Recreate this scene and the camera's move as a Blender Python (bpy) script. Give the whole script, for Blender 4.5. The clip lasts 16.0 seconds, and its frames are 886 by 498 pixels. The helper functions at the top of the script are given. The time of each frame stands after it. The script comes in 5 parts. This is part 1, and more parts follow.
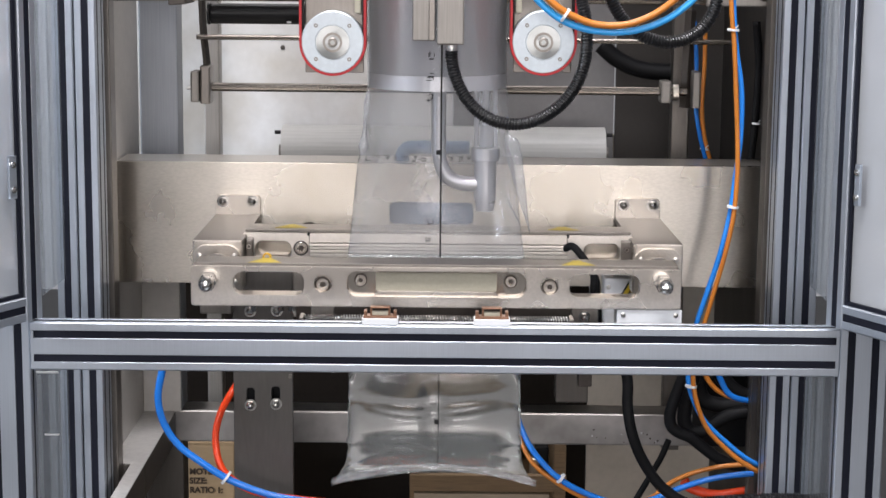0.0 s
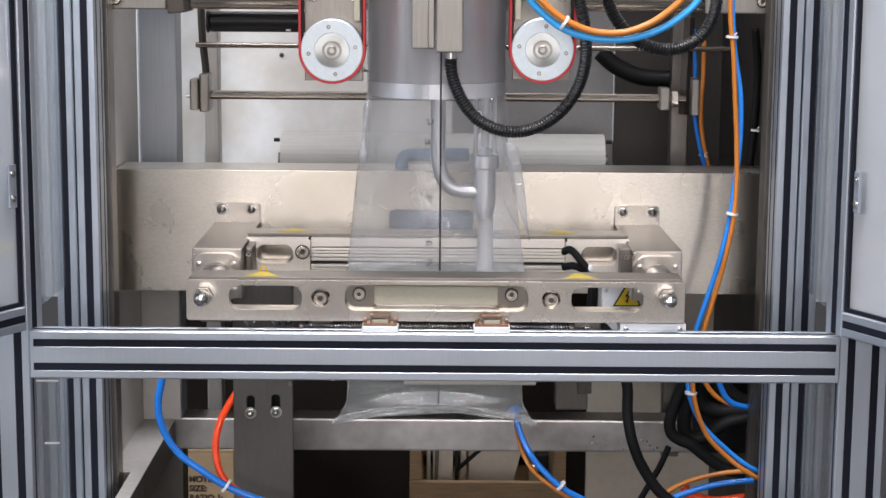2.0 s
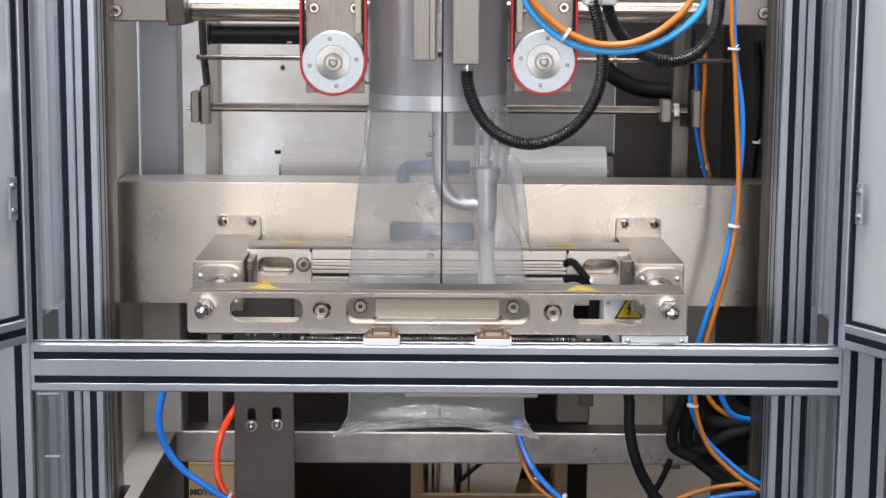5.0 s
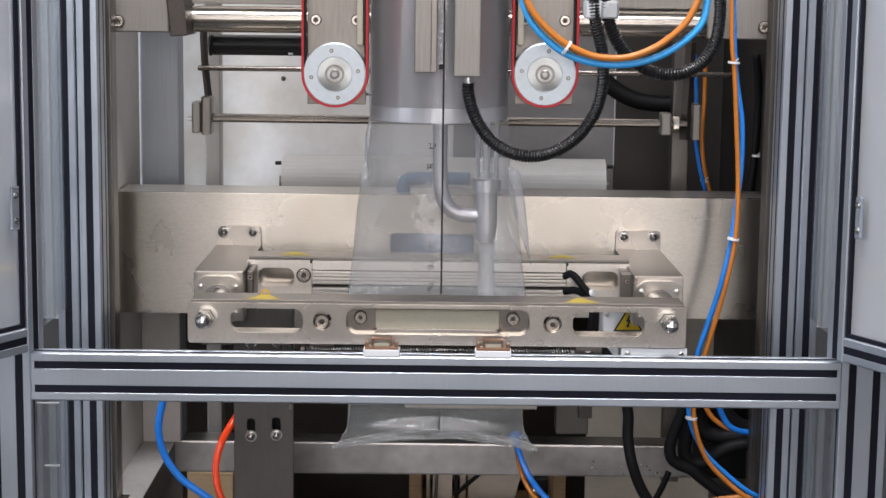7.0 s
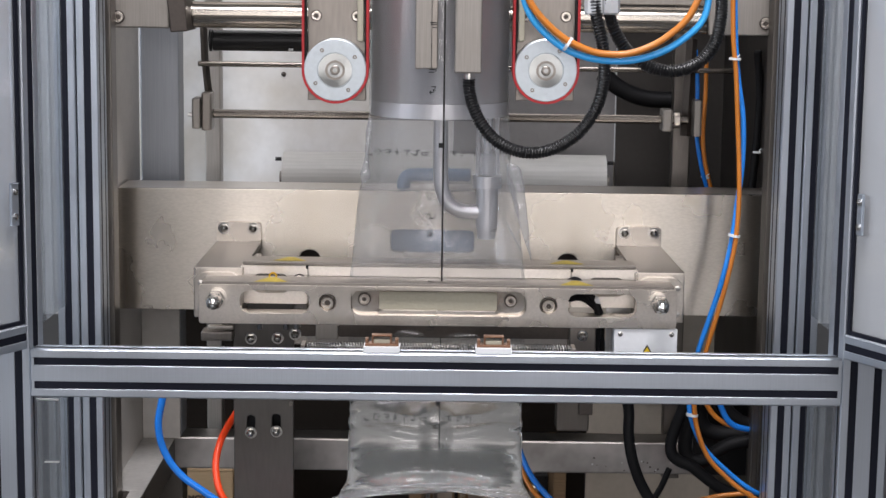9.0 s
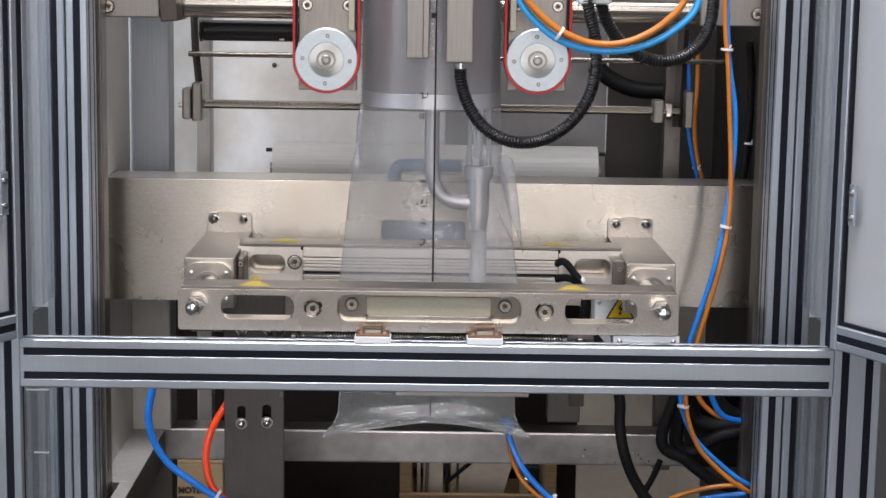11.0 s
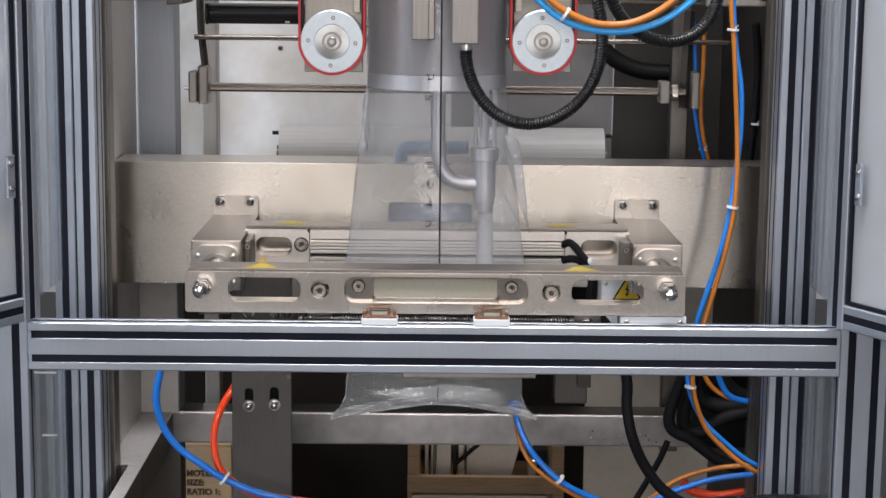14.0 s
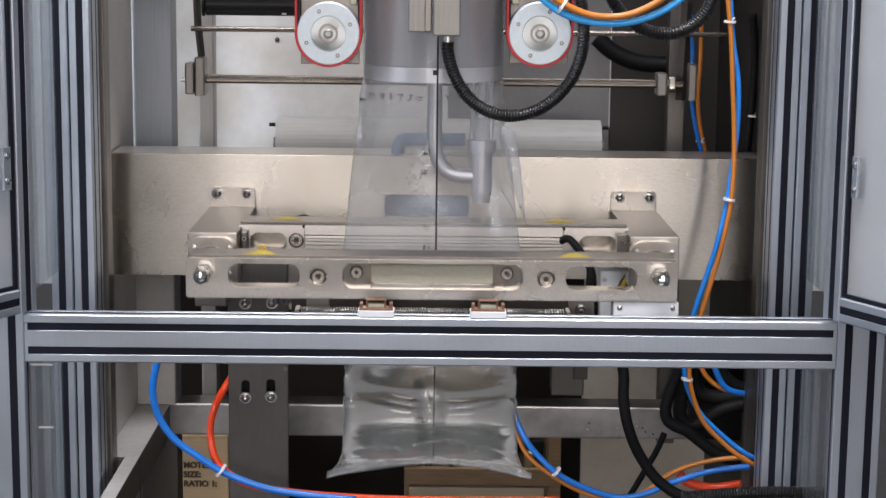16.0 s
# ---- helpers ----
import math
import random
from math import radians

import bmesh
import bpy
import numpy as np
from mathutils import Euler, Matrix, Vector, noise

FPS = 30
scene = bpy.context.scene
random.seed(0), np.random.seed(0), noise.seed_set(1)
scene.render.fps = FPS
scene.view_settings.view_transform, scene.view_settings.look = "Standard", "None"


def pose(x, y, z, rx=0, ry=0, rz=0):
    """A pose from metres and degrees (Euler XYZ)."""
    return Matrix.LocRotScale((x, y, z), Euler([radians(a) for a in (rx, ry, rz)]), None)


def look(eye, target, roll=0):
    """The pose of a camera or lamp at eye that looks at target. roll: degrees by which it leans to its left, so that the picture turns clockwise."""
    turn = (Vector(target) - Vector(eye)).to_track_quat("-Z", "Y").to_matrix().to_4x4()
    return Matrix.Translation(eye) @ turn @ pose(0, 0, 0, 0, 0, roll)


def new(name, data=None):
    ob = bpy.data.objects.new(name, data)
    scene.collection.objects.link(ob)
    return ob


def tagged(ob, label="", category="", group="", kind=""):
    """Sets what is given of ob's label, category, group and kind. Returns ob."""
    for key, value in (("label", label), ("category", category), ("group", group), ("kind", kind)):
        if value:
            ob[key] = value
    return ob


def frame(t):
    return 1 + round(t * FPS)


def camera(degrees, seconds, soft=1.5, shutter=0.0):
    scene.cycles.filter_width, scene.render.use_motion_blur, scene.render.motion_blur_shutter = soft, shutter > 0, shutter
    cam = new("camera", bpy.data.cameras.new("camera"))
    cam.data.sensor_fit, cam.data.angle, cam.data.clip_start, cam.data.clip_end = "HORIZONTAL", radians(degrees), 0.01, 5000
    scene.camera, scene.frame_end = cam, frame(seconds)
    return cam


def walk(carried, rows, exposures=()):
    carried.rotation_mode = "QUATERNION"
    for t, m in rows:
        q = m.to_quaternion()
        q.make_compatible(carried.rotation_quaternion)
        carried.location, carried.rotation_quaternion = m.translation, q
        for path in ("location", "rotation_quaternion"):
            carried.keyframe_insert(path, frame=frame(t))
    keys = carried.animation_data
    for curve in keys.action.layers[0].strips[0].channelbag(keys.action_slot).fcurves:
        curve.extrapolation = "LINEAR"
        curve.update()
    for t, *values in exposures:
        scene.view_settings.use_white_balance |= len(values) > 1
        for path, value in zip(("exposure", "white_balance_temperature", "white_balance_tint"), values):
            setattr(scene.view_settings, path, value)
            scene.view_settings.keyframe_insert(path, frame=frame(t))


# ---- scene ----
cam = camera(27.53, 16.0, soft=1.5, shutter=0.4)
walk(cam, [
    (0, pose(0.0017, -2.1996, 1.3976) @ pose(0, 0, 0, 0, 0, 0.022) @ pose(0, 0, 0, 80.401) @ pose(0, 0, 0, 0, 0, 0.523)),
    (0.5, pose(-0.0012, -2.2012, 1.3988) @ pose(0, 0, 0, 0, 0, -0.006) @ pose(0, 0, 0, 80.403) @ pose(0, 0, 0, 0, 0, 0.664)),
    (1, pose(-0.0001, -2.2016, 1.3992) @ pose(0, 0, 0, 0, 0, 0.074) @ pose(0, 0, 0, 80.589) @ pose(0, 0, 0, 0, 0, 0.495)),
    (1.5, pose(0.0005, -2.2008, 1.3994) @ pose(0, 0, 0, 0, 0, -0.039) @ pose(0, 0, 0, 80.819) @ pose(0, 0, 0, 0, 0, 0.376)),
    (2, pose(0.0001, -2.2000, 1.4001) @ pose(0, 0, 0, 0, 0, -0.026) @ pose(0, 0, 0, 80.584) @ pose(0, 0, 0, 0, 0, 0.406)),
    (2.5, pose(-0.0003, -2.2003, 1.3982) @ pose(0, 0, 0, 0, 0, 0.045) @ pose(0, 0, 0, 80.636) @ pose(0, 0, 0, 0, 0, 0.455)),
    (3, pose(-0.0016, -2.1983, 1.3978) @ pose(0, 0, 0, 0, 0, 0.027) @ pose(0, 0, 0, 80.661) @ pose(0, 0, 0, 0, 0, 0.506)),
    (3.5, pose(0.0000, -2.2000, 1.4000) @ pose(0, 0, 0, 0, 0, 0.000) @ pose(0, 0, 0, 80.750) @ pose(0, 0, 0, 0, 0, 0.400)),
    (4, pose(-0.0004, -2.1985, 1.3995) @ pose(0, 0, 0, 0, 0, -0.013) @ pose(0, 0, 0, 80.866) @ pose(0, 0, 0, 0, 0, 0.415)),
    (4.5, pose(0.0011, -2.1937, 1.3979) @ pose(0, 0, 0, 0, 0, -0.027) @ pose(0, 0, 0, 80.941) @ pose(0, 0, 0, 0, 0, 0.230)),
    (5, pose(-0.0012, -2.1958, 1.3991) @ pose(0, 0, 0, 0, 0, -0.010) @ pose(0, 0, 0, 80.979) @ pose(0, 0, 0, 0, 0, 0.368)),
    (7.5, pose(-0.0050, -2.2021, 1.4007) @ pose(0, 0, 0, 0, 0, -0.100) @ pose(0, 0, 0, 81.373) @ pose(0, 0, 0, 0, 0, 0.693)),
    (8, pose(-0.0044, -2.2002, 1.4011) @ pose(0, 0, 0, 0, 0, -0.068) @ pose(0, 0, 0, 81.326) @ pose(0, 0, 0, 0, 0, 0.622)),
    (10.5, pose(-0.0078, -2.1936, 1.4002) @ pose(0, 0, 0, 0, 0, -0.209) @ pose(0, 0, 0, 81.081) @ pose(0, 0, 0, 0, 0, 0.996)),
    (11, pose(-0.0068, -2.1915, 1.3947) @ pose(0, 0, 0, 0, 0, -0.411) @ pose(0, 0, 0, 81.025) @ pose(0, 0, 0, 0, 0, 0.853)),
    (11.5, pose(-0.0053, -2.1899, 1.3955) @ pose(0, 0, 0, 0, 0, -0.350) @ pose(0, 0, 0, 80.684) @ pose(0, 0, 0, 0, 0, 0.685)),
    (12, pose(-0.0021, -2.1913, 1.3966) @ pose(0, 0, 0, 0, 0, -0.049) @ pose(0, 0, 0, 80.555) @ pose(0, 0, 0, 0, 0, 0.574)),
    (12.5, pose(-0.0010, -2.1936, 1.3939) @ pose(0, 0, 0, 0, 0, -0.002) @ pose(0, 0, 0, 80.544) @ pose(0, 0, 0, 0, 0, 0.522)),
    (13, pose(-0.0039, -2.1927, 1.3949) @ pose(0, 0, 0, 0, 0, -0.073) @ pose(0, 0, 0, 80.498) @ pose(0, 0, 0, 0, 0, 0.691)),
    (13.5, pose(-0.0016, -2.1929, 1.3953) @ pose(0, 0, 0, 0, 0, -0.087) @ pose(0, 0, 0, 80.463) @ pose(0, 0, 0, 0, 0, 0.734)),
    (14, pose(-0.0050, -2.1935, 1.3913) @ pose(0, 0, 0, 0, 0, -0.164) @ pose(0, 0, 0, 80.529) @ pose(0, 0, 0, 0, 0, 0.568)),
    (14.5, pose(-0.0024, -2.1918, 1.3923) @ pose(0, 0, 0, 0, 0, -0.061) @ pose(0, 0, 0, 80.413) @ pose(0, 0, 0, 0, 0, 0.510)),
    (15, pose(-0.0042, -2.1918, 1.3927) @ pose(0, 0, 0, 0, 0, -0.179) @ pose(0, 0, 0, 80.379) @ pose(0, 0, 0, 0, 0, 0.502)),
    (15.5, pose(-0.0044, -2.1911, 1.3925) @ pose(0, 0, 0, 0, 0, -0.218) @ pose(0, 0, 0, 80.326) @ pose(0, 0, 0, 0, 0, 0.500)),
    (16, pose(-0.0033, -2.1922, 1.3921) @ pose(0, 0, 0, 0, 0, -0.235) @ pose(0, 0, 0, 80.257) @ pose(0, 0, 0, 0, 0, 0.603)),
], exposures=((0, 0.0, 6500, 14), (5.0, 0.0, 6500, 14), (7.3, -0.26, 6500, 14), (16, -0.26, 6500, 14)))

# ---------------------------------------------------------------- world and light
world = bpy.data.worlds.new("hall")
scene.world = world
world.use_nodes = True
world.node_tree.nodes["Background"].inputs[0].default_value = (0.75, 0.78, 0.82, 1)
world.node_tree.nodes["Background"].inputs[1].default_value = 0.25
scene.view_settings.exposure = 0.0


def area(name, eye, target, sx, sy, power, color=(1, 1, 1)):
    data = bpy.data.lights.new(name, "AREA")
    data.shape, data.size, data.size_y, data.energy, data.color = "RECTANGLE", sx, sy, power, color
    ob = new(name, data)
    ob.matrix_world = look(eye, target)
    return ob


area("ceiling_lamp", (-0.34, -0.85, 3.28), (-0.34, -0.85, 0), 0.56, 0.9, 50, (0.985, 0.985, 1.01))
area("ceiling_lamp", (0.30, -0.85, 3.28), (0.30, -0.85, 0), 0.56, 0.9, 50, (0.985, 0.985, 1.01))
area("ceiling_lamp", (0, -3.4, 3.28), (0, -3.4, 0), 1.9, 1.2, 50, (1, 0.99, 1.0))
# unseen fill added in front to brighten the beam and upper posts
area("front_fill", (0.10, -6.95, 2.05), (0.10, 0, 2.05), 2.80, 1.9, 104, (1.0, 0.97, 0.95))
area("ceiling_lamp", (0, 1.9, 3.28), (0, 1.9, 0), 2.4, 0.8, 45, (1, 0.98, 0.97))
area("window_light", (-4.3, -2.2, 2.25), (0, -0.2, 1.45), 2.4, 1.5, 205, (0.82, 0.91, 1.0))


# ---------------------------------------------------------------- materials
def nodes_of(name):
    m = bpy.data.materials.new(name)
    m.use_nodes = True
    return m, m.node_tree.nodes, m.node_tree.links, m.node_tree.nodes["Principled BSDF"]


def surface(name, color, rough=0.5, metal=0.0, grain=(60, 60, 60), vary=0.12, bump=0.05, stain=0.12, spec=0.5, tint=None):
    """Procedural surface: fine grain, larger stains, relief and uneven gloss."""
    m, n, l, p = nodes_of(name)
    tc = n.new("ShaderNodeTexCoord")
    mp = n.new("ShaderNodeMapping")
    mp.inputs["Scale"].default_value = grain
    l.new(tc.outputs["Object"], mp.inputs["Vector"])
    fine = n.new("ShaderNodeTexNoise")
    fine.inputs["Scale"].default_value, fine.inputs["Detail"].default_value = 4.0, 5.0
    l.new(mp.outputs[0], fine.inputs["Vector"])
    big = n.new("ShaderNodeTexNoise")
    big.inputs["Scale"].default_value, big.inputs["Detail"].default_value = 7.0, 4.0
    l.new(tc.outputs["Object"], big.inputs["Vector"])
    ra = n.new("ShaderNodeValToRGB")
    c = Vector(color)
    t = Vector(tint) if tint else c * (1 - stain * 2)
    ra.color_ramp.elements[0].position, ra.color_ramp.elements[1].position = 0.32, 0.68
    ra.color_ramp.elements[0].color = (*t, 1)
    ra.color_ramp.elements[1].color = (*(c * (1 + stain * 0.3)), 1)
    l.new(big.outputs["Fac"], ra.inputs["Fac"])
    mix = n.new("ShaderNodeMix")
    mix.data_type, mix.blend_type = "RGBA", "MULTIPLY"
    mix.inputs["Factor"].default_value = 1.0
    rb = n.new("ShaderNodeValToRGB")
    rb.color_ramp.elements[0].position, rb.color_ramp.elements[1].position = 0.3, 0.7
    rb.color_ramp.elements[0].color = (1 - vary * 2, 1 - vary * 2, 1 - vary * 2, 1)
    rb.color_ramp.elements[1].color = (1, 1, 1, 1)
    l.new(fine.outputs["Fac"], rb.inputs["Fac"])
    l.new(ra.outputs["Color"], mix.inputs["A"])
    l.new(rb.outputs["Color"], mix.inputs["B"])
    l.new(mix.outputs["Result"], p.inputs["Base Color"])
    p.inputs["Metallic"].default_value = metal
    p.inputs["Specular IOR Level"].default_value = spec
    mr = n.new("ShaderNodeMapRange")
    mr.inputs["To Min"].default_value, mr.inputs["To Max"].default_value = max(0.03, rough * 0.75), min(1, rough * 1.3)
    l.new(big.outputs["Fac"], mr.inputs["Value"])
    l.new(mr.outputs[0], p.inputs["Roughness"])
    if bump:
        b = n.new("ShaderNodeBump")
        b.inputs["Strength"].default_value, b.inputs["Distance"].default_value = bump, 0.002
        l.new(fine.outputs["Fac"], b.inputs["Height"])
        l.new(b.outputs[0], p.inputs["Normal"])
    return m


def brushed(m, amount, axis=""):
    """Drawn-out gloss across the brushing; along the sheet's first UV direction, or round an axis for turned faces."""
    n, l = m.node_tree.nodes, m.node_tree.links
    p = n["Principled BSDF"]
    p.inputs["Anisotropic"].default_value = amount
    t = n.new("ShaderNodeTangent")
    if axis:
        t.direction_type, t.axis = "RADIAL", axis
    else:
        t.direction_type, t.uv_map = "UV_MAP", "sheet"
    l.new(t.outputs[0], p.inputs["Tangent"])
    return m


steel = surface("brushed_stainless", (0.78, 0.73, 0.67), 0.30, 1.0, (50, 60, 110), 0.045, 0.05, 0.05)
steel_beam = surface("satin_beam_stainless", (0.55, 0.51, 0.45), 0.27, 1.0, (40, 60, 110), 0.06, 0.003, 0.06, tint=(0.45, 0.41, 0.355))
steel_mid = surface("satin_grey_stainless", (0.35, 0.327, 0.30), 0.46, 1.0, (120, 60, 4), 0.08, 0.03, 0.10)
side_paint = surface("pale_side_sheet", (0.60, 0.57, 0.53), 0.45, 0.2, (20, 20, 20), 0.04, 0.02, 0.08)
steel_v = surface("brushed_stainless_upright", (0.53, 0.50, 0.465), 0.33, 1.0, (160, 60, 3), 0.08, 0.04, 0.08)
# plain stainless; the dark bluish reflection is put into the base colour
steel_post = surface("blue_reflection_stainless", (0.36, 0.38, 0.41), 0.5, 0.9, (160, 60, 3), 0.06, 0.03, 0.06)
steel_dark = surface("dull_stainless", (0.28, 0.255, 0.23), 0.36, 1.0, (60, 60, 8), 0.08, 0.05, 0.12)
steel_mill = surface("milled_steel", (0.69, 0.635, 0.57), 0.27, 1.0, (90, 90, 90), 0.06, 0.018, 0.09)
tube_steel = surface("polished_tube_steel", (0.80, 0.80, 0.83), 0.42, 1.0, (160, 160, 3), 0.06, 0.02, 0.05)
steel_roll = surface("dull_roller_steel", (0.34, 0.31, 0.27), 0.20, 1.0, (3, 90, 90), 0.06, 0.02, 0.06)
brushed(steel_beam, 0.95)
turned_zinc = brushed(surface("turned_hub_steel", (0.40, 0.41, 0.40), 0.30, 1.0, (40, 40, 40), 0.04, 0.01, 0.04), 0.75, "Y")
rod_steel = surface("dark_drawn_rod_steel", (0.19, 0.17, 0.15), 0.24, 1.0, (4, 90, 90), 0.08, 0.02, 0.1)
plate_dull = surface("dull_grey_plate_steel", (0.165, 0.155, 0.145), 0.40, 1.0, (60, 60, 8), 0.05, 0.02, 0.10)
chrome = surface("bright_bolt_steel", (0.66, 0.64, 0.61), 0.27, 1.0, (80, 80, 80), 0.05, 0.02, 0.08)
zinc = surface("zinc_plated_disc", (0.56, 0.61, 0.64), 0.42, 0.6, (40, 40, 40), 0.05, 0.03, 0.04)
alu = surface("anodised_aluminium", (0.53, 0.575, 0.635), 0.37, 0.90, (150, 150, 2), 0.04, 0.02, 0.03)
strip_black = surface("black_slot_strip", (0.008, 0.009, 0.016), 0.6, 0, (60, 60, 10), 0.1, 0.02, 0.1, 0.15)
hose_black = surface("shiny_black_hose", (0.008, 0.008, 0.009), 0.30, 0, (90, 90, 90), 0.1, 0.02, 0.1, 0.5)
rubber = surface("black_rubber", (0.008, 0.008, 0.009), 0.55, 0, (90, 90, 90), 0.15, 0.05, 0.15, 0.18)
plastic_black = surface("black_plastic", (0.009, 0.009, 0.010), 0.35, 0, (70, 70, 70), 0.1, 0.02, 0.1, 0.3)
red_belt = surface("red_belt_rubber", (0.46, 0.018, 0.022), 0.5, 0, (200, 200, 200), 0.1, 0.05, 0.1)
blue_tube = surface("blue_tubing", (0.014, 0.20, 0.72), 0.22, 0, (30, 30, 30), 0.05, 0.0, 0.08)
blue_light = surface("light_blue_tubing", (0.045, 0.46, 1.0), 0.28, 0, (30, 30, 30), 0.05, 0.0, 0.08)
blue_mid = surface("mid_blue_tubing", (0.022, 0.27, 0.88), 0.25, 0, (30, 30, 30), 0.05, 0.0, 0.08)
orange_tube = surface("orange_tubing", (0.60, 0.20, 0.025), 0.3, 0, (30, 30, 30), 0.05, 0.0, 0.08)
red_tube = surface("orange_red_tubing", (0.90, 0.065, 0.008), 0.3, 0, (30, 30, 30), 0.05, 0.0, 0.08)
white_paint = surface("white_sheet", (0.68, 0.67, 0.655), 0.5, 0, (20, 20, 20), 0.03, 0.02, 0.06, tint=(0.51, 0.47, 0.41))
white_plastic = surface("white_plastic", (0.80, 0.81, 0.82), 0.4, 0, (40, 40, 40), 0.02, 0.01, 0.03)
cream = surface("cream_pad", (0.43, 0.40, 0.31), 0.6, 0, (60, 60, 60), 0.05, 0.03, 0.06)
yellow_dull = surface("worn_yellow_sticker", (0.62, 0.46, 0.05), 0.55, 0, (60, 60, 60), 0.2, 0.02, 0.2)
yellow = surface("yellow_sticker", (0.88, 0.60, 0.02), 0.45, 0, (60, 60, 60), 0.08, 0.02, 0.08)
copper = surface("copper_clip", (0.36, 0.20, 0.13), 0.38, 0.8, (60, 60, 60), 0.08, 0.02, 0.1)
card = surface("brown_cardboard", (0.46, 0.31, 0.17), 0.85, 0, (8, 8, 90), 0.06, 0.05, 0.10)
wood = surface("brown_pine", (0.36, 0.235, 0.125), 0.7, 0, (5, 90, 90), 0.16, 0.08, 0.14)
faded_ink = surface("faded_brown_print", (0.085, 0.052, 0.03), 0.8, 0, (50, 50, 50), 0.15, 0.0, 0.2)
ink = surface("black_ink", (0.02, 0.02, 0.02), 0.6, 0, (50, 50, 50), 0.1, 0.0, 0.1)
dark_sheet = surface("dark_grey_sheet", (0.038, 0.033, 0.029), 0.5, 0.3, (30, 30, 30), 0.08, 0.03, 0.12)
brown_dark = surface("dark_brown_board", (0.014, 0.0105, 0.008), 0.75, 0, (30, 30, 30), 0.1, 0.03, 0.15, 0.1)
blue_grey = surface("blue_grey_housing", (0.11, 0.19, 0.31), 0.5, 0, (30, 30, 30), 0.06, 0.03, 0.08)
grey_plastic = surface("light_grey_plastic", (0.55, 0.56, 0.57), 0.35, 0, (40, 40, 40), 0.04, 0.01, 0.05)
# grey that carries the shadow on the right part of the back
grey_sheet = surface("shadow_grey_back_sheet", (0.20, 0.195, 0.195), 0.35, 0.5, (20, 20, 20), 0.05, 0.02, 0.12)
beige_sheet = surface("beige_sheet", (0.52, 0.46, 0.38), 0.5, 0, (20, 20, 20), 0.04, 0.02, 0.12)
wood_pale = surface("pale_sanded_pine", (0.60, 0.49, 0.35), 0.7, 0, (5, 90, 90), 0.10, 0.06, 0.10)
roll_grey = surface("wound_film", (0.55, 0.54, 0.51), 0.45, 0, (3, 60, 60), 0.06, 0.02, 0.08)
# broad light and dark mottle stands in for uneven reflections on the bar
steel_bar = surface("mottled_crossbar_stainless", (0.66, 0.63, 0.61), 0.30, 1.0, (14, 14, 14), 0.05, 0.004, 0.16, tint=(0.33, 0.31, 0.29))
# pale and dark versions of one steel: lit tops, shaded sides
steel_ledge = surface("lit_pale_stainless", (0.62, 0.60, 0.57), 0.60, 0.55, (30, 30, 30), 0.06, 0.02, 0.10)
steel_shaded = surface("shaded_dull_steel", (0.15, 0.135, 0.12), 0.5, 0.7, (60, 60, 6), 0.05, 0.02, 0.12)
nut_steel = surface("polished_nut_steel", (0.60, 0.58, 0.55), 0.13, 1.0, (80, 80, 80), 0.04, 0.01, 0.08)
pocket_steel = surface("milled_pocket_steel", (0.52, 0.475, 0.42), 0.17, 1.0, (90, 90, 90), 0.05, 0.010, 0.10)
rib_steel = surface("bright_heater_steel", (0.88, 0.82, 0.75), 0.40, 1.0, (90, 90, 90), 0.05, 0.012, 0.06)
bracket_dark = surface("dark_bronzed_steel", (0.10, 0.085, 0.075), 0.45, 0.7, (60, 60, 60), 0.08, 0.03, 0.12)
concrete = surface("hall_floor", (0.085, 0.085, 0.085), 0.55, 0, (30, 30, 30), 0.10, 0.05, 0.15)
plaster = surface("hall_plaster", (0.60, 0.60, 0.60), 0.8, 0, (30, 30, 30), 0.03, 0.03, 0.05)


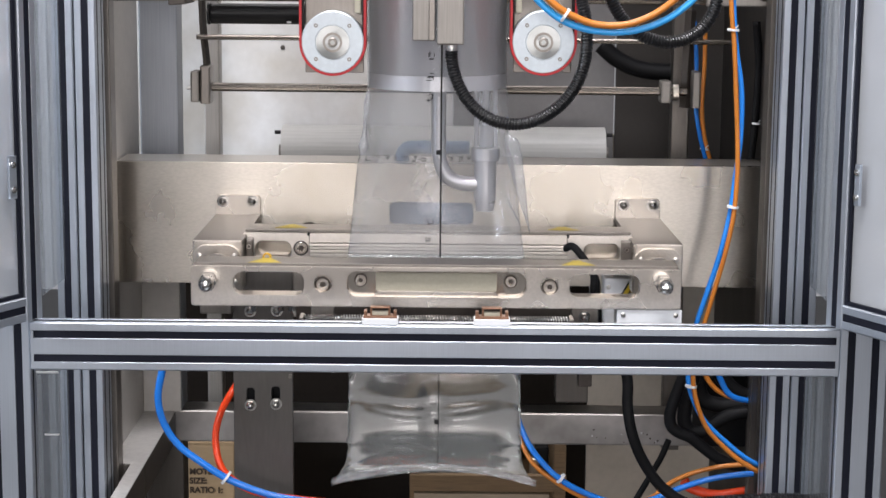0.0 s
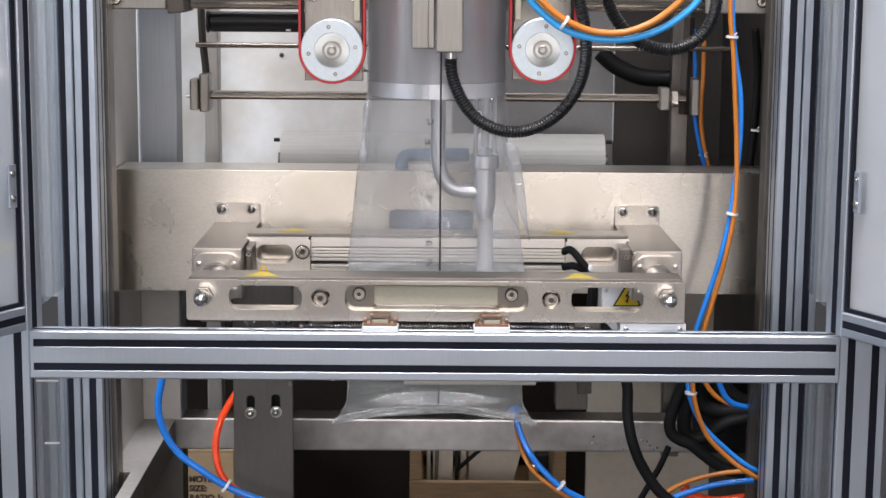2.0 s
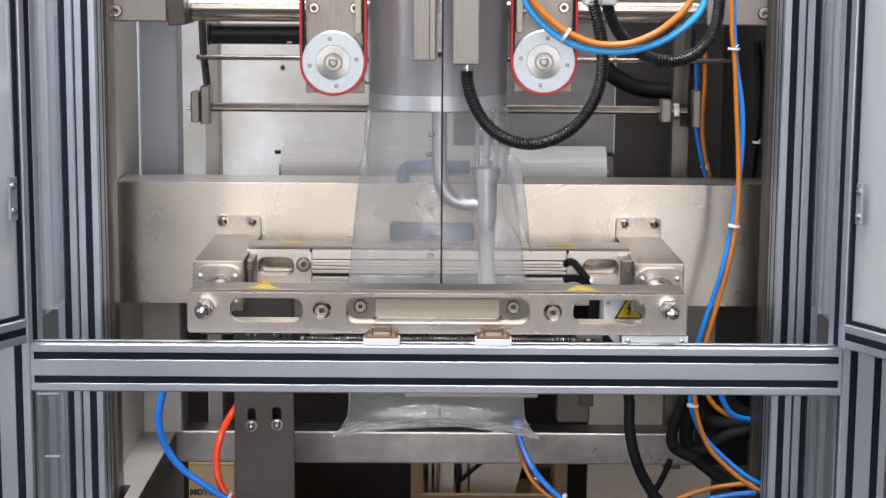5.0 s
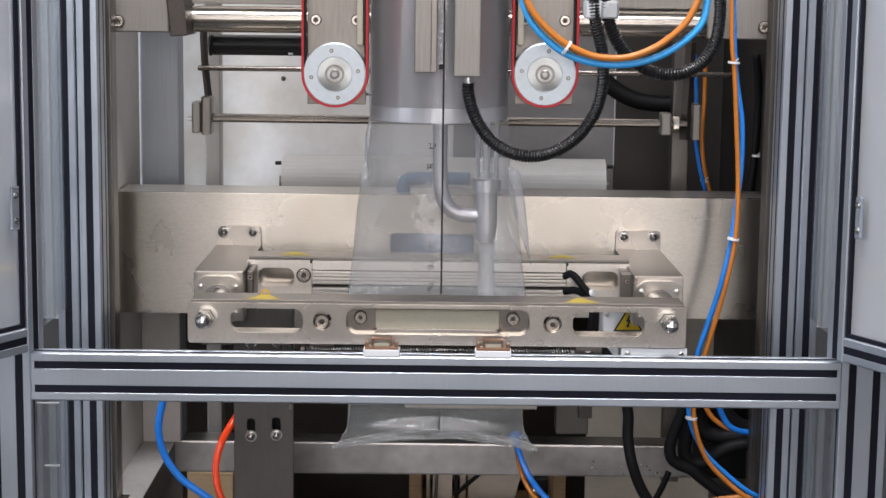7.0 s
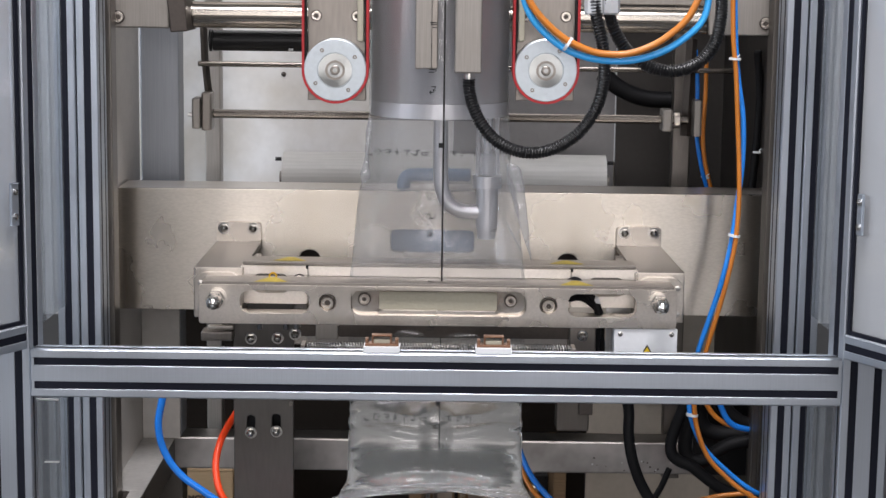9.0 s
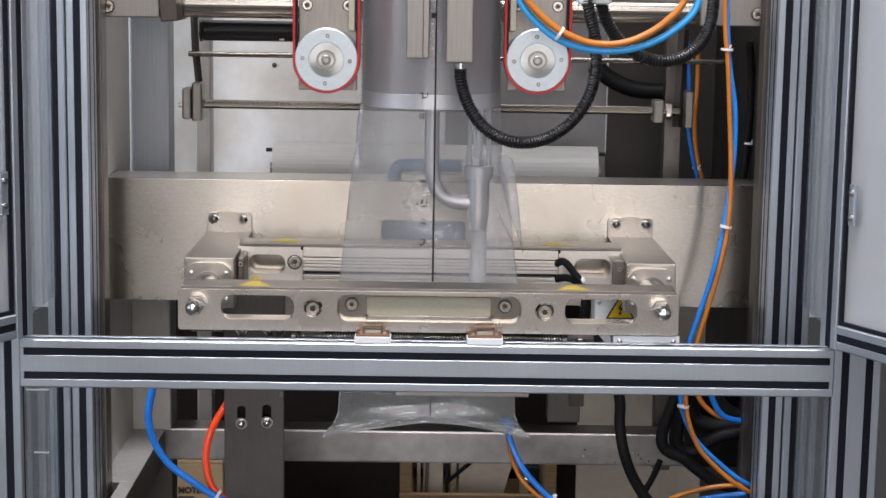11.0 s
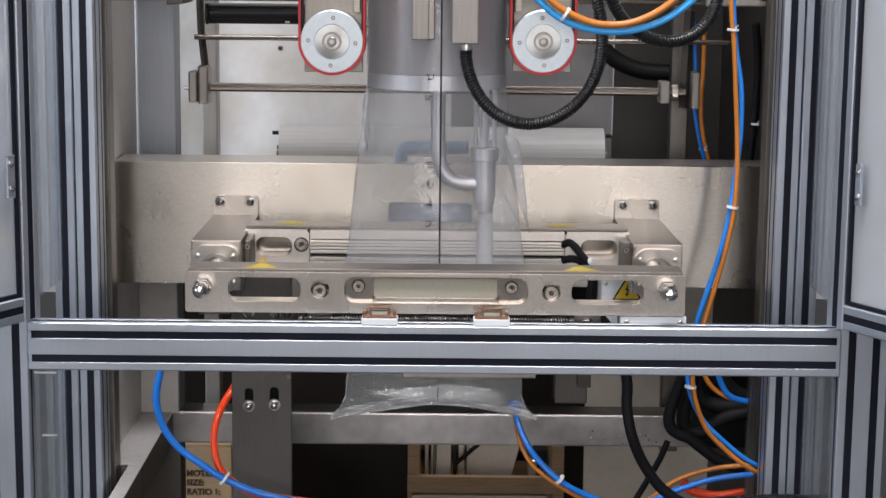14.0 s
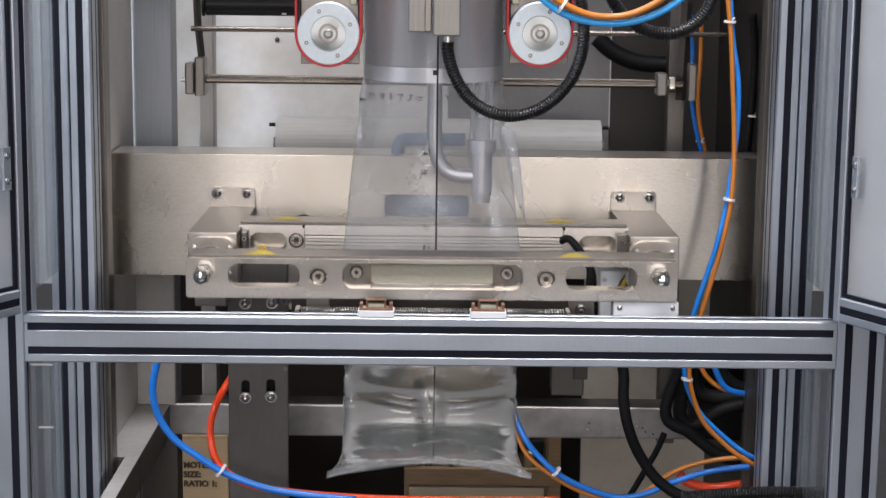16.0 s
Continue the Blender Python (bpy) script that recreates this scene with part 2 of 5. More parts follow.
def clear_sheet(name, tone, cover, rough, crinkle, scale, gloss=0.35, peak=0.3, stretch=(1, 1, 1)):
    """Clear plastic: lets the view through, with a milky part and a crinkled gloss."""
    m, n, l, p = nodes_of(name)
    n.remove(p)
    out = n["Material Output"]
    tr = n.new("ShaderNodeBsdfTransparent")
    tr.inputs[0].default_value = (*tone, 1)
    tc = n.new("ShaderNodeTexCoord")
    no = n.new("ShaderNodeTexNoise")
    no.inputs["Scale"].default_value, no.inputs["Detail"].default_value = scale, 3.0
    no.inputs["Distortion"].default_value = 2.2
    mp = n.new("ShaderNodeMapping")
    mp.inputs["Scale"].default_value = stretch
    l.new(tc.outputs["Object"], mp.inputs["Vector"])
    l.new(mp.outputs[0], no.inputs["Vector"])
    bu = n.new("ShaderNodeBump")
    bu.inputs["Strength"].default_value, bu.inputs["Distance"].default_value = crinkle, 0.02
    l.new(no.outputs["Fac"], bu.inputs["Height"])
    gl = n.new("ShaderNodeBsdfGlossy")
    gl.inputs["Roughness"].default_value = rough
    l.new(bu.outputs[0], gl.inputs["Normal"])
    di = n.new("ShaderNodeBsdfDiffuse")
    di.inputs["Color"].default_value = (0.84, 0.84, 0.84, 1)
    tl = n.new("ShaderNodeBsdfTranslucent")
    tl.inputs["Color"].default_value = (0.84, 0.84, 0.84, 1)
    ad = n.new("ShaderNodeMixShader")
    ad.inputs[0].default_value = 0.4
    l.new(di.outputs[0], ad.inputs[1])
    l.new(tl.outputs[0], ad.inputs[2])
    m1 = n.new("ShaderNodeMixShader")
    m1.inputs[0].default_value = cover
    l.new(tr.outputs[0], m1.inputs[1])
    l.new(ad.outputs[0], m1.inputs[2])
    fr = n.new("ShaderNodeFresnel")
    fr.inputs["IOR"].default_value = 1.5
    l.new(bu.outputs[0], fr.inputs["Normal"])
    mu = n.new("ShaderNodeMath")
    mu.operation, mu.use_clamp = "MULTIPLY_ADD", True
    mu.inputs[1].default_value, mu.inputs[2].default_value = 1.0 + gloss, 0.02 * gloss
    l.new(fr.outputs[0], mu.inputs[0])
    cap = n.new("ShaderNodeMath")
    cap.operation, cap.inputs[1].default_value = "MINIMUM", peak
    l.new(mu.outputs[0], cap.inputs[0])
    m2 = n.new("ShaderNodeMixShader")
    l.new(cap.outputs[0], m2.inputs[0])
    l.new(m1.outputs[0], m2.inputs[1])
    l.new(gl.outputs[0], m2.inputs[2])
    l.new(m2.outputs[0], out.inputs["Surface"])
    return m


film_clear = clear_sheet("clear_film", (0.965, 0.965, 0.968), 0.21, 0.14, 0.15, 13, 0.8, 0.26, (1.3, 1.3, 0.4))
fold_film = clear_sheet("gathered_film", (0.86, 0.87, 0.89), 0.22, 0.15, 0.3, 40, 1.0, 0.35)
poly = clear_sheet("clear_polycarbonate", (0.90, 0.93, 0.95), 0.06, 0.06, 0.0, 3, 0.6)
# milky share raised to stand in for the bright reflection on the left pane
door_poly = clear_sheet("bluish_polycarbonate_sheen", (0.86, 0.90, 0.95), 0.44, 0.10, 0.0, 3, 0.9, 0.4)
water_mat = clear_sheet("falling_water", (0.92, 0.94, 0.96), 0.50, 0.10, 0.5, 60, 0.8)


def water_bag(name):
    """Water in clear film: refracting, with a thin milky part."""
    m, n, l, p = nodes_of(name)
    p.inputs["Base Color"].default_value = (0.86, 0.88, 0.87, 1)
    p.inputs["Roughness"].default_value = 0.15
    p.inputs["IOR"].default_value = 1.22
    p.inputs["Transmission Weight"].default_value = 1.0
    p.inputs["Specular IOR Level"].default_value = 0.7
    di = n.new("ShaderNodeBsdfDiffuse")
    di.inputs["Color"].default_value = (0.56, 0.58, 0.56, 1)
    tc = n.new("ShaderNodeTexCoord")
    no = n.new("ShaderNodeTexNoise")
    no.inputs["Scale"].default_value, no.inputs["Detail"].default_value, no.inputs["Distortion"].default_value = 12, 3, 1.5
    mp = n.new("ShaderNodeMapping")
    mp.inputs["Scale"].default_value = (0.5, 1.0, 2.2)
    l.new(tc.outputs["Object"], mp.inputs["Vector"])
    l.new(mp.outputs[0], no.inputs["Vector"])
    bu = n.new("ShaderNodeBump")
    bu.inputs["Strength"].default_value, bu.inputs["Distance"].default_value = 0.035, 0.02
    l.new(no.outputs["Fac"], bu.inputs["Height"])
    l.new(bu.outputs[0], p.inputs["Normal"])
    gl = n.new("ShaderNodeBsdfGlossy")
    gl.inputs["Roughness"].default_value = 0.10
    l.new(bu.outputs[0], gl.inputs["Normal"])
    m1, m2 = n.new("ShaderNodeMixShader"), n.new("ShaderNodeMixShader")
    m1.inputs[0].default_value, m2.inputs[0].default_value = 0.11, 0.05
    l.new(p.outputs[0], m1.inputs[1])
    l.new(di.outputs[0], m1.inputs[2])
    l.new(m1.outputs[0], m2.inputs[1])
    l.new(gl.outputs[0], m2.inputs[2])
    l.new(m2.outputs[0], n["Material Output"].inputs["Surface"])
    return m


bag_water = water_bag("water_in_film")


# ---------------------------------------------------------------- building helpers
def part(name, bm, material, parent=None, label="", smooth=False):
    me = bpy.data.meshes.new(name)
    bm.to_mesh(me)
    bm.free()
    me.materials.append(material)
    if smooth:
        for f in me.polygons:
            f.use_smooth = True
    ob = new(name, me)
    if parent:
        ob.parent = parent
    if label:
        ob["label"] = label
    return ob


def sheet_uv(ob):
    """UV for an upright sheet: first direction up, second across."""
    uv = ob.data.uv_layers.new(name="sheet")
    for lp in ob.data.loops:
        c = ob.data.vertices[lp.vertex_index].co
        uv.data[lp.index].uv = (c.z, c.x)
    return ob


def thing(name, label, category, group="", kind="", at=(0, 0, 0)):
    ob = new(name)
    ob.empty_display_size = 0.05
    ob.location = at
    return tagged(ob, label, category, group, kind)


def soften(bm, width, segments=2, angle=35):
    if width:
        es = [e for e in bm.edges if len(e.link_faces) == 2 and e.calc_face_angle(0) > radians(angle)]
        bmesh.ops.bevel(bm, geom=es, offset=width, segments=segments, profile=0.6, affect="EDGES", clamp_overlap=True)
    return bm


def box(x0, x1, y0, y1, z0, z1, bevel=0.0015, bm=None):
    b = bmesh.new()
    bmesh.ops.create_cube(b, size=1)
    for v in b.verts:
        v.co = Vector(((x0 + x1) / 2 + v.co.x * (x1 - x0), (y0 + y1) / 2 + v.co.y * (y1 - y0), (z0 + z1) / 2 + v.co.z * (z1 - z0)))
    soften(b, min(bevel, 0.3 * min(abs(x1 - x0), abs(y1 - y0), abs(z1 - z0))), 2)
    return merge(bm, b)


def merge(a, b):
    if a is None:
        return b
    me = bpy.data.meshes.new("t")
    b.to_mesh(me)
    b.free()
    a.from_mesh(me)
    bpy.data.meshes.remove(me)
    return a


def rod(p0, p1, r, seg=20, bevel=0.0, r2=None, bm=None):
    p0, p1 = Vector(p0), Vector(p1)
    b = bmesh.new()
    bmesh.ops.create_cone(b, cap_ends=True, segments=seg, radius1=r, radius2=r if r2 is None else r2, depth=(p1 - p0).length)
    soften(b, bevel, 2, 60)
    m = Matrix.Translation((p0 + p1) / 2) @ (p1 - p0).to_track_quat("Z", "Y").to_matrix().to_4x4()
    bmesh.ops.transform(b, matrix=m, verts=b.verts)
    return merge(bm, b)


def lathe(profile, seg=32, axis="Y", center=(0, 0, 0), bm=None, closed=False):
    """Turns (radius, along) pairs round an axis."""
    b = bm or bmesh.new()
    rings = []
    for r, a in profile:
        ring = []
        for i in range(seg):
            t = 2 * math.pi * i / seg
            c, s = r * math.cos(t), r * math.sin(t)
            co = {"Y": (c, a, s), "Z": (c, s, a), "X": (a, c, s)}[axis]
            ring.append(b.verts.new(Vector(co) + Vector(center)))
        rings.append(ring)
    for r0, r1 in zip(rings, rings[1:]):
        for i in range(seg):
            b.faces.new((r0[i], r0[(i + 1) % seg], r1[(i + 1) % seg], r1[i]))
    if not closed:
        for ring in (rings[0], rings[-1]):
            b.faces.new(ring)
    bmesh.ops.recalc_face_normals(b, faces=b.faces)
    return b


def spline(points, n=12):
    """Catmull-Rom through the points."""
    p = [Vector(q) for q in points]
    p = [p[0] * 2 - p[1]] + p + [p[-1] * 2 - p[-2]]
    out = []
    for i in range(1, len(p) - 2):
        for k in range(n):
            t = k / n
            a, b, c, d = p[i - 1], p[i], p[i + 1], p[i + 2]
            out.append(0.5 * ((2 * b) + (c - a) * t + (2 * a - 5 * b + 4 * c - d) * t * t + (3 * b - a - 3 * c + d) * t ** 3))
    out.append(p[-2])
    return out


def resample(path, step):
    out, left = [path[0]], step
    for a, b in zip(path, path[1:]):
        d = (b - a).length
        while d >= left:
            a = a + (b - a) * (left / d)
            out.append(a.copy())
            d, left = d - left, step
        left -= d
    return out


def sweep(path, radius, seg=12, bm=None):
    """A round tube along a path; radius is a number or a function of the ring's number."""
    b = bm or bmesh.new()
    side = Vector((0, 0, 1))
    rings = []
    for i, p in enumerate(path):
        d = (path[min(i + 1, len(path) - 1)] - path[max(i - 1, 0)]).normalized()
        u = side - d * side.dot(d)
        if u.length < 1e-3:
            u = Vector((1, 0, 0)) - d * d.x
        u.normalize()
        side = u
        w = d.cross(u)
        r = radius(i) if callable(radius) else radius
        rings.append([b.verts.new(p + (u * math.cos(2 * math.pi * k / seg) + w * math.sin(2 * math.pi * k / seg)) * r) for k in range(seg)])
    for r0, r1 in zip(rings, rings[1:]):
        for k in range(seg):
            b.faces.new((r0[k], r0[(k + 1) % seg], r1[(k + 1) % seg], r1[k]))
    b.faces.new(rings[0])
    b.faces.new(rings[-1])
    bmesh.ops.recalc_face_normals(b, faces=b.faces)
    return b


def tube(points, r, seg=10, n=10):
    return sweep(spline(points, n), r, seg)


def ribbed(points, r, pitch=0.0039):
    path = resample(spline(points, 14), pitch / 4)
    return sweep(path, lambda i: (r, r * 0.98, r * 0.84, r * 0.84)[i % 4], 16)


def rounded(x0, x1, z0, z1, r, k=6):
    pts = []
    for cx, cz, a0 in ((x1 - r, z1 - r, 0), (x0 + r, z1 - r, 90), (x0 + r, z0 + r, 180), (x1 - r, z0 + r, 270)):
        for i in range(k + 1):
            a = radians(a0 + 90 * i / k)
            pts.append((cx + r * math.cos(a), cz + r * math.sin(a)))
    return pts


def circle(cx, cz, r, k=20):
    return [(cx + r * math.cos(2 * math.pi * i / k), cz + r * math.sin(2 * math.pi * i / k)) for i in range(k)]


def plate(outline, holes, y0, y1, bevel=0.001):
    """An upright plate from an outline in x and z with holes through it."""
    b = bmesh.new()
    es = []
    for loop in [outline, *holes]:
        vs = [b.verts.new((x, y0, z)) for x, z in loop]
        es += [b.edges.new((vs[i], vs[(i + 1) % len(vs)])) for i in range(len(vs))]
    bmesh.ops.triangle_fill(b, edges=es, use_beauty=True, use_dissolve=False)
    ret = bmesh.ops.extrude_face_region(b, geom=list(b.faces))
    for v in ret["geom"]:
        if isinstance(v, bmesh.types.BMVert):
            v.co.y = y1
    bmesh.ops.recalc_face_normals(b, faces=b.faces)
    soften(b, bevel, 2, 50)
    return b


def profile_bar(w, d, length, pitch=0.03):
    """Extruded aluminium section with slots, along z, front face at y = 0."""
    slot, deep = 0.0048, 0.006

    def face(n, a, b, out):
        pts = []
        for i in range(n):
            c = (i + 0.5) / n
            q = a + (b - a) * c
            t = (b - a).normalized()
            pts += [q - t * slot - t * 0.0003, q - t * slot - out * 0.0003, q - t * slot - out * deep, q + t * slot - out * deep, q + t * slot - out * 0.0003, q + t * slot + t * 0.0003]
        return pts
    c = [Vector((-w / 2, 0)), Vector((w / 2, 0)), Vector((w / 2, d)), Vector((-w / 2, d))]
    outs = [Vector((0, -1)), Vector((1, 0)), Vector((0, 1)), Vector((-1, 0))]
    loop = []
    for i in range(4):
        a, e = c[i], c[(i + 1) % 4]
        t = (e - a).normalized()
        loop.append(a + t * 0.0015)
        loop += face(max(1, round((e - a).length / pitch)), a, e, outs[i])
        loop.append(e - t * 0.0015)
    b = bmesh.new()
    vs = [b.verts.new((p.x, p.y, 0)) for p in loop]
    f = b.faces.new(vs)
    ret = bmesh.ops.extrude_face_region(b, geom=[f])
    for v in ret["geom"]:
        if isinstance(v, bmesh.types.BMVert):
            v.co.z = length
    bmesh.ops.recalc_face_normals(b, faces=b.faces)
    return b


def profile_strips(w, d, length, parent, m, pitch=0.03):
    """Black cover strips in the slots of the section."""
    for n, size, place in ((max(1, round(w / pitch)), w, "front"), (max(1, round(d / pitch)), d, "left"), (max(1, round(d / pitch)), d, "right")):
        for i in range(n):
            c = (i + 0.5) / n * size
            if place == "front":
                b = box(-w / 2 + c - 0.0046, -w / 2 + c + 0.0046, 0.0005, 0.0040, 0.001, length - 0.001, 0)
            elif place == "left":
                b = box(-w / 2 + 0.0005, -w / 2 + 0.0040, c - 0.0046, c + 0.0046, 0.001, length - 0.001, 0)
            else:
                b = box(w / 2 - 0.0040, w / 2 - 0.0005, c - 0.0046, c + 0.0046, 0.001, length - 0.001, 0)
            bmesh.ops.transform(b, matrix=m, verts=b.verts)
            part("slot_strip", b, strip_black, parent, "black slot cover strip")


def profile_part(name, w, d, length, parent, m, label="", pitch=0.03):
    b = profile_bar(w, d, length, pitch)
    bmesh.ops.transform(b, matrix=m, verts=b.verts)
    ob = part(name, b, alu, parent, label)
    profile_strips(w, d, length, ob, m, pitch)
    return ob


def socket_bolt(center, r, parent, depth=0.006, name="bolt", mat=None):
    """Round socket-head bolt that faces the front."""
    x, y, z = center
    b = lathe([(r, depth), (r, 0.0008), (r * 0.9, 0), (r * 0.60, 0)], 20, "Y", (x, y - depth, z), None, True)
    lathe([(r * 0.60, 0), (r * 0.56, 0.0045), (0.0003, 0.0045)], 6, "Y", (x, y - depth, z), b, True)
    part(name, b, mat or steel_mill, parent)
    # dark discs paint the shade in the socket and round the head
    part("socket_shade", lathe([(r * 0.42, 0), (r * 0.42, -0.0005), (0.0002, -0.0006)], 6, "Y", (x, y - depth + 0.0022, z), None, True), bracket_dark, parent)
    return part("recess_shade", lathe([(r * 1.18, 0), (r * 1.18, -0.0006), (r * 1.0, -0.0006)], 20, "Y", (x, y - depth * 0.55, z), None, True), bracket_dark, parent)


def hex_bolt(center, r, parent, depth=0.006, dome=True, name="bolt"):
    """Hexagon head on a washer, facing the front."""
    x, y, z = center
    b = lathe([(r * 1.45, 0), (r * 1.45, -0.0014), (r * 0.9, -0.0015)], 20, "Y", (x, y, z))
    lathe([(r, -0.0013), (r, -depth * 0.85), (r * 0.85, -depth)], 6, "Y", (x, y, z), b)
    if dome:
        lathe([(r * 0.8, -depth), (r * 0.72, -depth - r * 0.5), (r * 0.4, -depth - r * 0.85), (0.0003, -depth - r * 0.95)], 14, "Y", (x, y, z), b)
    return part(name, b, nut_steel, parent)


# ---------------------------------------------------------------- hall
def hall():
    t = part("floor", box(-6, 6, -7, 5, -0.1, 0, 0), concrete)
    tagged(t, "grey coated hall floor", "floor", kind="structure")
    for nm, dims in (("wall_north", (-6, 6, 5, 5.2, 0, 3.4)), ("wall_south", (-6, 6, -7.2, -7, 0, 3.4)), ("wall_west", (-6.2, -6, -7, 5, 0, 3.4)), ("wall_east", (6, 6.2, -7, 5, 0, 3.4))):
        tagged(part(nm, box(*dims, 0), plaster), "plain off-white plastered hall wall", "wall", kind="structure")
    tagged(part("ceiling", box(-6.2, 6.2, -7.2, 5.2, 3.4, 3.5, 0), plaster), "plain off-white hall ceiling", "ceiling", kind="structure")


hall()


# ---------------------------------------------------------------- aluminium guard frame and doors
RAIL_Z0, RAIL_Z1 = 0.8680, 0.9285
RAIL_L, RAIL_R = -0.5120, 0.4955


def guard_frame():
    g = thing("guard_frame", "silver anodised aluminium profile guard frame with black slot strips", "machine guard")
    turn = pose(RAIL_L, 0, (RAIL_Z0 + RAIL_Z1) / 2, 0, 90, 0)
    profile_part("rail", 0.0605, 0.03, RAIL_R - RAIL_L, g, turn)
    for side in (-1, 1):
        edge = RAIL_L - 0.0004 if side < 0 else RAIL_R + 0.0004
        lower = profile_part("front_post", 0.06, 0.03, 0.93, g, pose(edge + side * 0.03, 0.0, 0.004))
        upper = profile_part("upper_post", 0.03, 0.03, 0.85, g, pose(edge + side * 0.0155, 0.002, 0.936))
        inner = -0.4683 if side < 0 else 0.4542
        for off in (0.0144, 0.0456):
            profile_part("rear_post", 0.0288, 0.06, 1.78, g, pose(inner + side * off, 0.24, 0.004))
        # side infill sheets between the posts
        xs = edge + side * 0.012
        xr = inner + side * 0.05
        for z0, z1, nm in ((0.06, 0.862, "lower_side_sheet"), (0.94, 1.75, "upper_side_sheet")):
            b = box(-0.002, 0.002, 0.0, math.hypot(xr - xs, 0.205), z0, z1, 0)
            bmesh.ops.transform(b, matrix=pose(xs, 0.034, 0, 0, 0, -math.degrees(math.atan2(xr - xs, 0.205))), verts=b.verts)
            o = part(nm, b, poly, g, "clear polycarbonate sheet")
            o.visible_shadow = False
        # small white clips that hold the lower sheet
        for z, x0, x1 in (((0.8531, -0.5182, -0.4894), (0.7712, -0.5090, -0.4901)) if side < 0 else ()):
            part("sheet_clip", box(x0, x1, 0.05, 0.054, z - 0.002, z, 0.0005), white_plastic, g)
    for side, edge in ((-1, RAIL_L), (1, RAIL_R)):
        for dz in (0.015, 0.045):
            part("slot_end_cap", box(edge - side * 0.0005, edge - side * 0.004, -0.0005, 0.003, RAIL_Z0 + dz - 0.0048, RAIL_Z0 + dz + 0.0048, 0.0003), alu, g)
    return g


guard_frame()


def guard_door(side):
    """Open door: a profile frame round a clear sheet, swung towards the front."""
    d = thing("guard_door", "open guard door with aluminium profile frame and clear bluish sheet", "guard door", "guard doors", at=((-0.5102 if side < 0 else 0.4916), -0.001, 0.937))
    d.rotation_euler = (0, 0, radians(62 if side < 0 else -62))
    W, H, T = 0.5, 0.80, 0.02
    s = side
    # the leaf runs outwards from the hinge edge at x = 0
    profile_part("stile", 0.03, T, H, d, pose(s * 0.015, -T, 0))
    profile_part("stile", 0.03, T, H, d, pose(s * (W - 0.015), -T, 0))
    for z in (0.0, H - 0.03):
        profile_part("cross_rail", 0.03, T, W - 0.061, d, pose(0.0305 if s > 0 else -W + 0.0305, -T, z + 0.015, 0, 90, 0))
    part("pane", box(s * 0.0305, s * (W - 0.0305), -0.012, -0.008, 0.0305, H - 0.0305, 0), door_poly, d, "clear bluish sheet")
    part("seal", box(s * 0.0302, s * 0.035, -0.0165, -0.0125, 0.0302, H - 0.0302, 0), strip_black, d, "black edge seal")
    part("seal", box(s * 0.0352, s * (W - 0.036), -0.0165, -0.0125, 0.0302, 0.035, 0), strip_black, d, "black edge seal")
    h = part("hinge", box(s * 0.046, s * 0.056, -T - 0.004, -T - 0.0003, 0.155, 0.205, 0.001), alu, d, "small silver hinge leaf")
    for z in (0.165, 0.195):
        part("screw", lathe([(0.004, 0), (0.004, -0.0015), (0.0003, -0.0025)], 12, "Y", (s * 0.051, -T - 0.004, z)), chrome, h)
    return d


guard_door(-1)
guard_door(1)


def door_catch(px):
    c = thing("door_catch", "small white and copper door catch on the rail", "door catch", "door catches on the rail", at=(px, 0.008, RAIL_Z1))
    part("base", box(-0.0225, 0.0225, -0.008, 0.016, 0.0002, 0.0085, 0.0008), white_plastic, c, "white base")
    b = box(-0.021, 0.021, -0.006, 0.010, 0.0086, 0.0118, 0.0008)
    box(-0.0205, -0.0165, -0.005, 0.009, 0.0115, 0.0175, 0.0008, b)
    box(0.0165, 0.0205, -0.005, 0.009, 0.0115, 0.0175, 0.0008, b)
    box(-0.0125, -0.010, -0.004, 0.008, 0.0115, 0.0215, 0.0006, b)
    box(0.010, 0.0125, -0.004, 0.008, 0.0115, 0.0215, 0.0006, b)
    box(-0.0125, 0.0125, -0.004, 0.008, 0.0205, 0.0225, 0.0006, b)
    part("clip", b, copper, c, "copper coloured clip")
    part("insert", box(-0.0098, 0.0098, -0.003, 0.007, 0.0119, 0.0165, 0.0005), cream, c)
    return c


door_catch(-0.0765)
door_catch(0.0625)


def long_spring():
    """Coiled spring stretched along the back of the rail between two lugs."""
    g = thing("tension_spring", "long coiled steel spring stretched behind the rail", "spring")
    a, c, y, z = -0.1737, 0.1608, 0.050, 0.9274
    turns = 96
    n = turns * 10
    pts = [Vector((a + (c - a) * i / n, y + 0.0036 * math.cos(i * math.pi / 5), z + 0.0036 * math.sin(i * math.pi / 5))) for i in range(n + 1)]
    part("coil", sweep(pts, 0.0009, 5), chrome, g)
    for x in (a - 0.003, c + 0.003):
        part("lug", box(x - 0.0025, x + 0.0025, 0.0255, y + 0.005, RAIL_Z1 + 0.0003, z + 0.005, 0.0008), steel_dark, g, "dull steel lug on the rail")
    return g


long_spring()


# ---------------------------------------------------------------- stainless machine body
PLATE_Y = 0.447


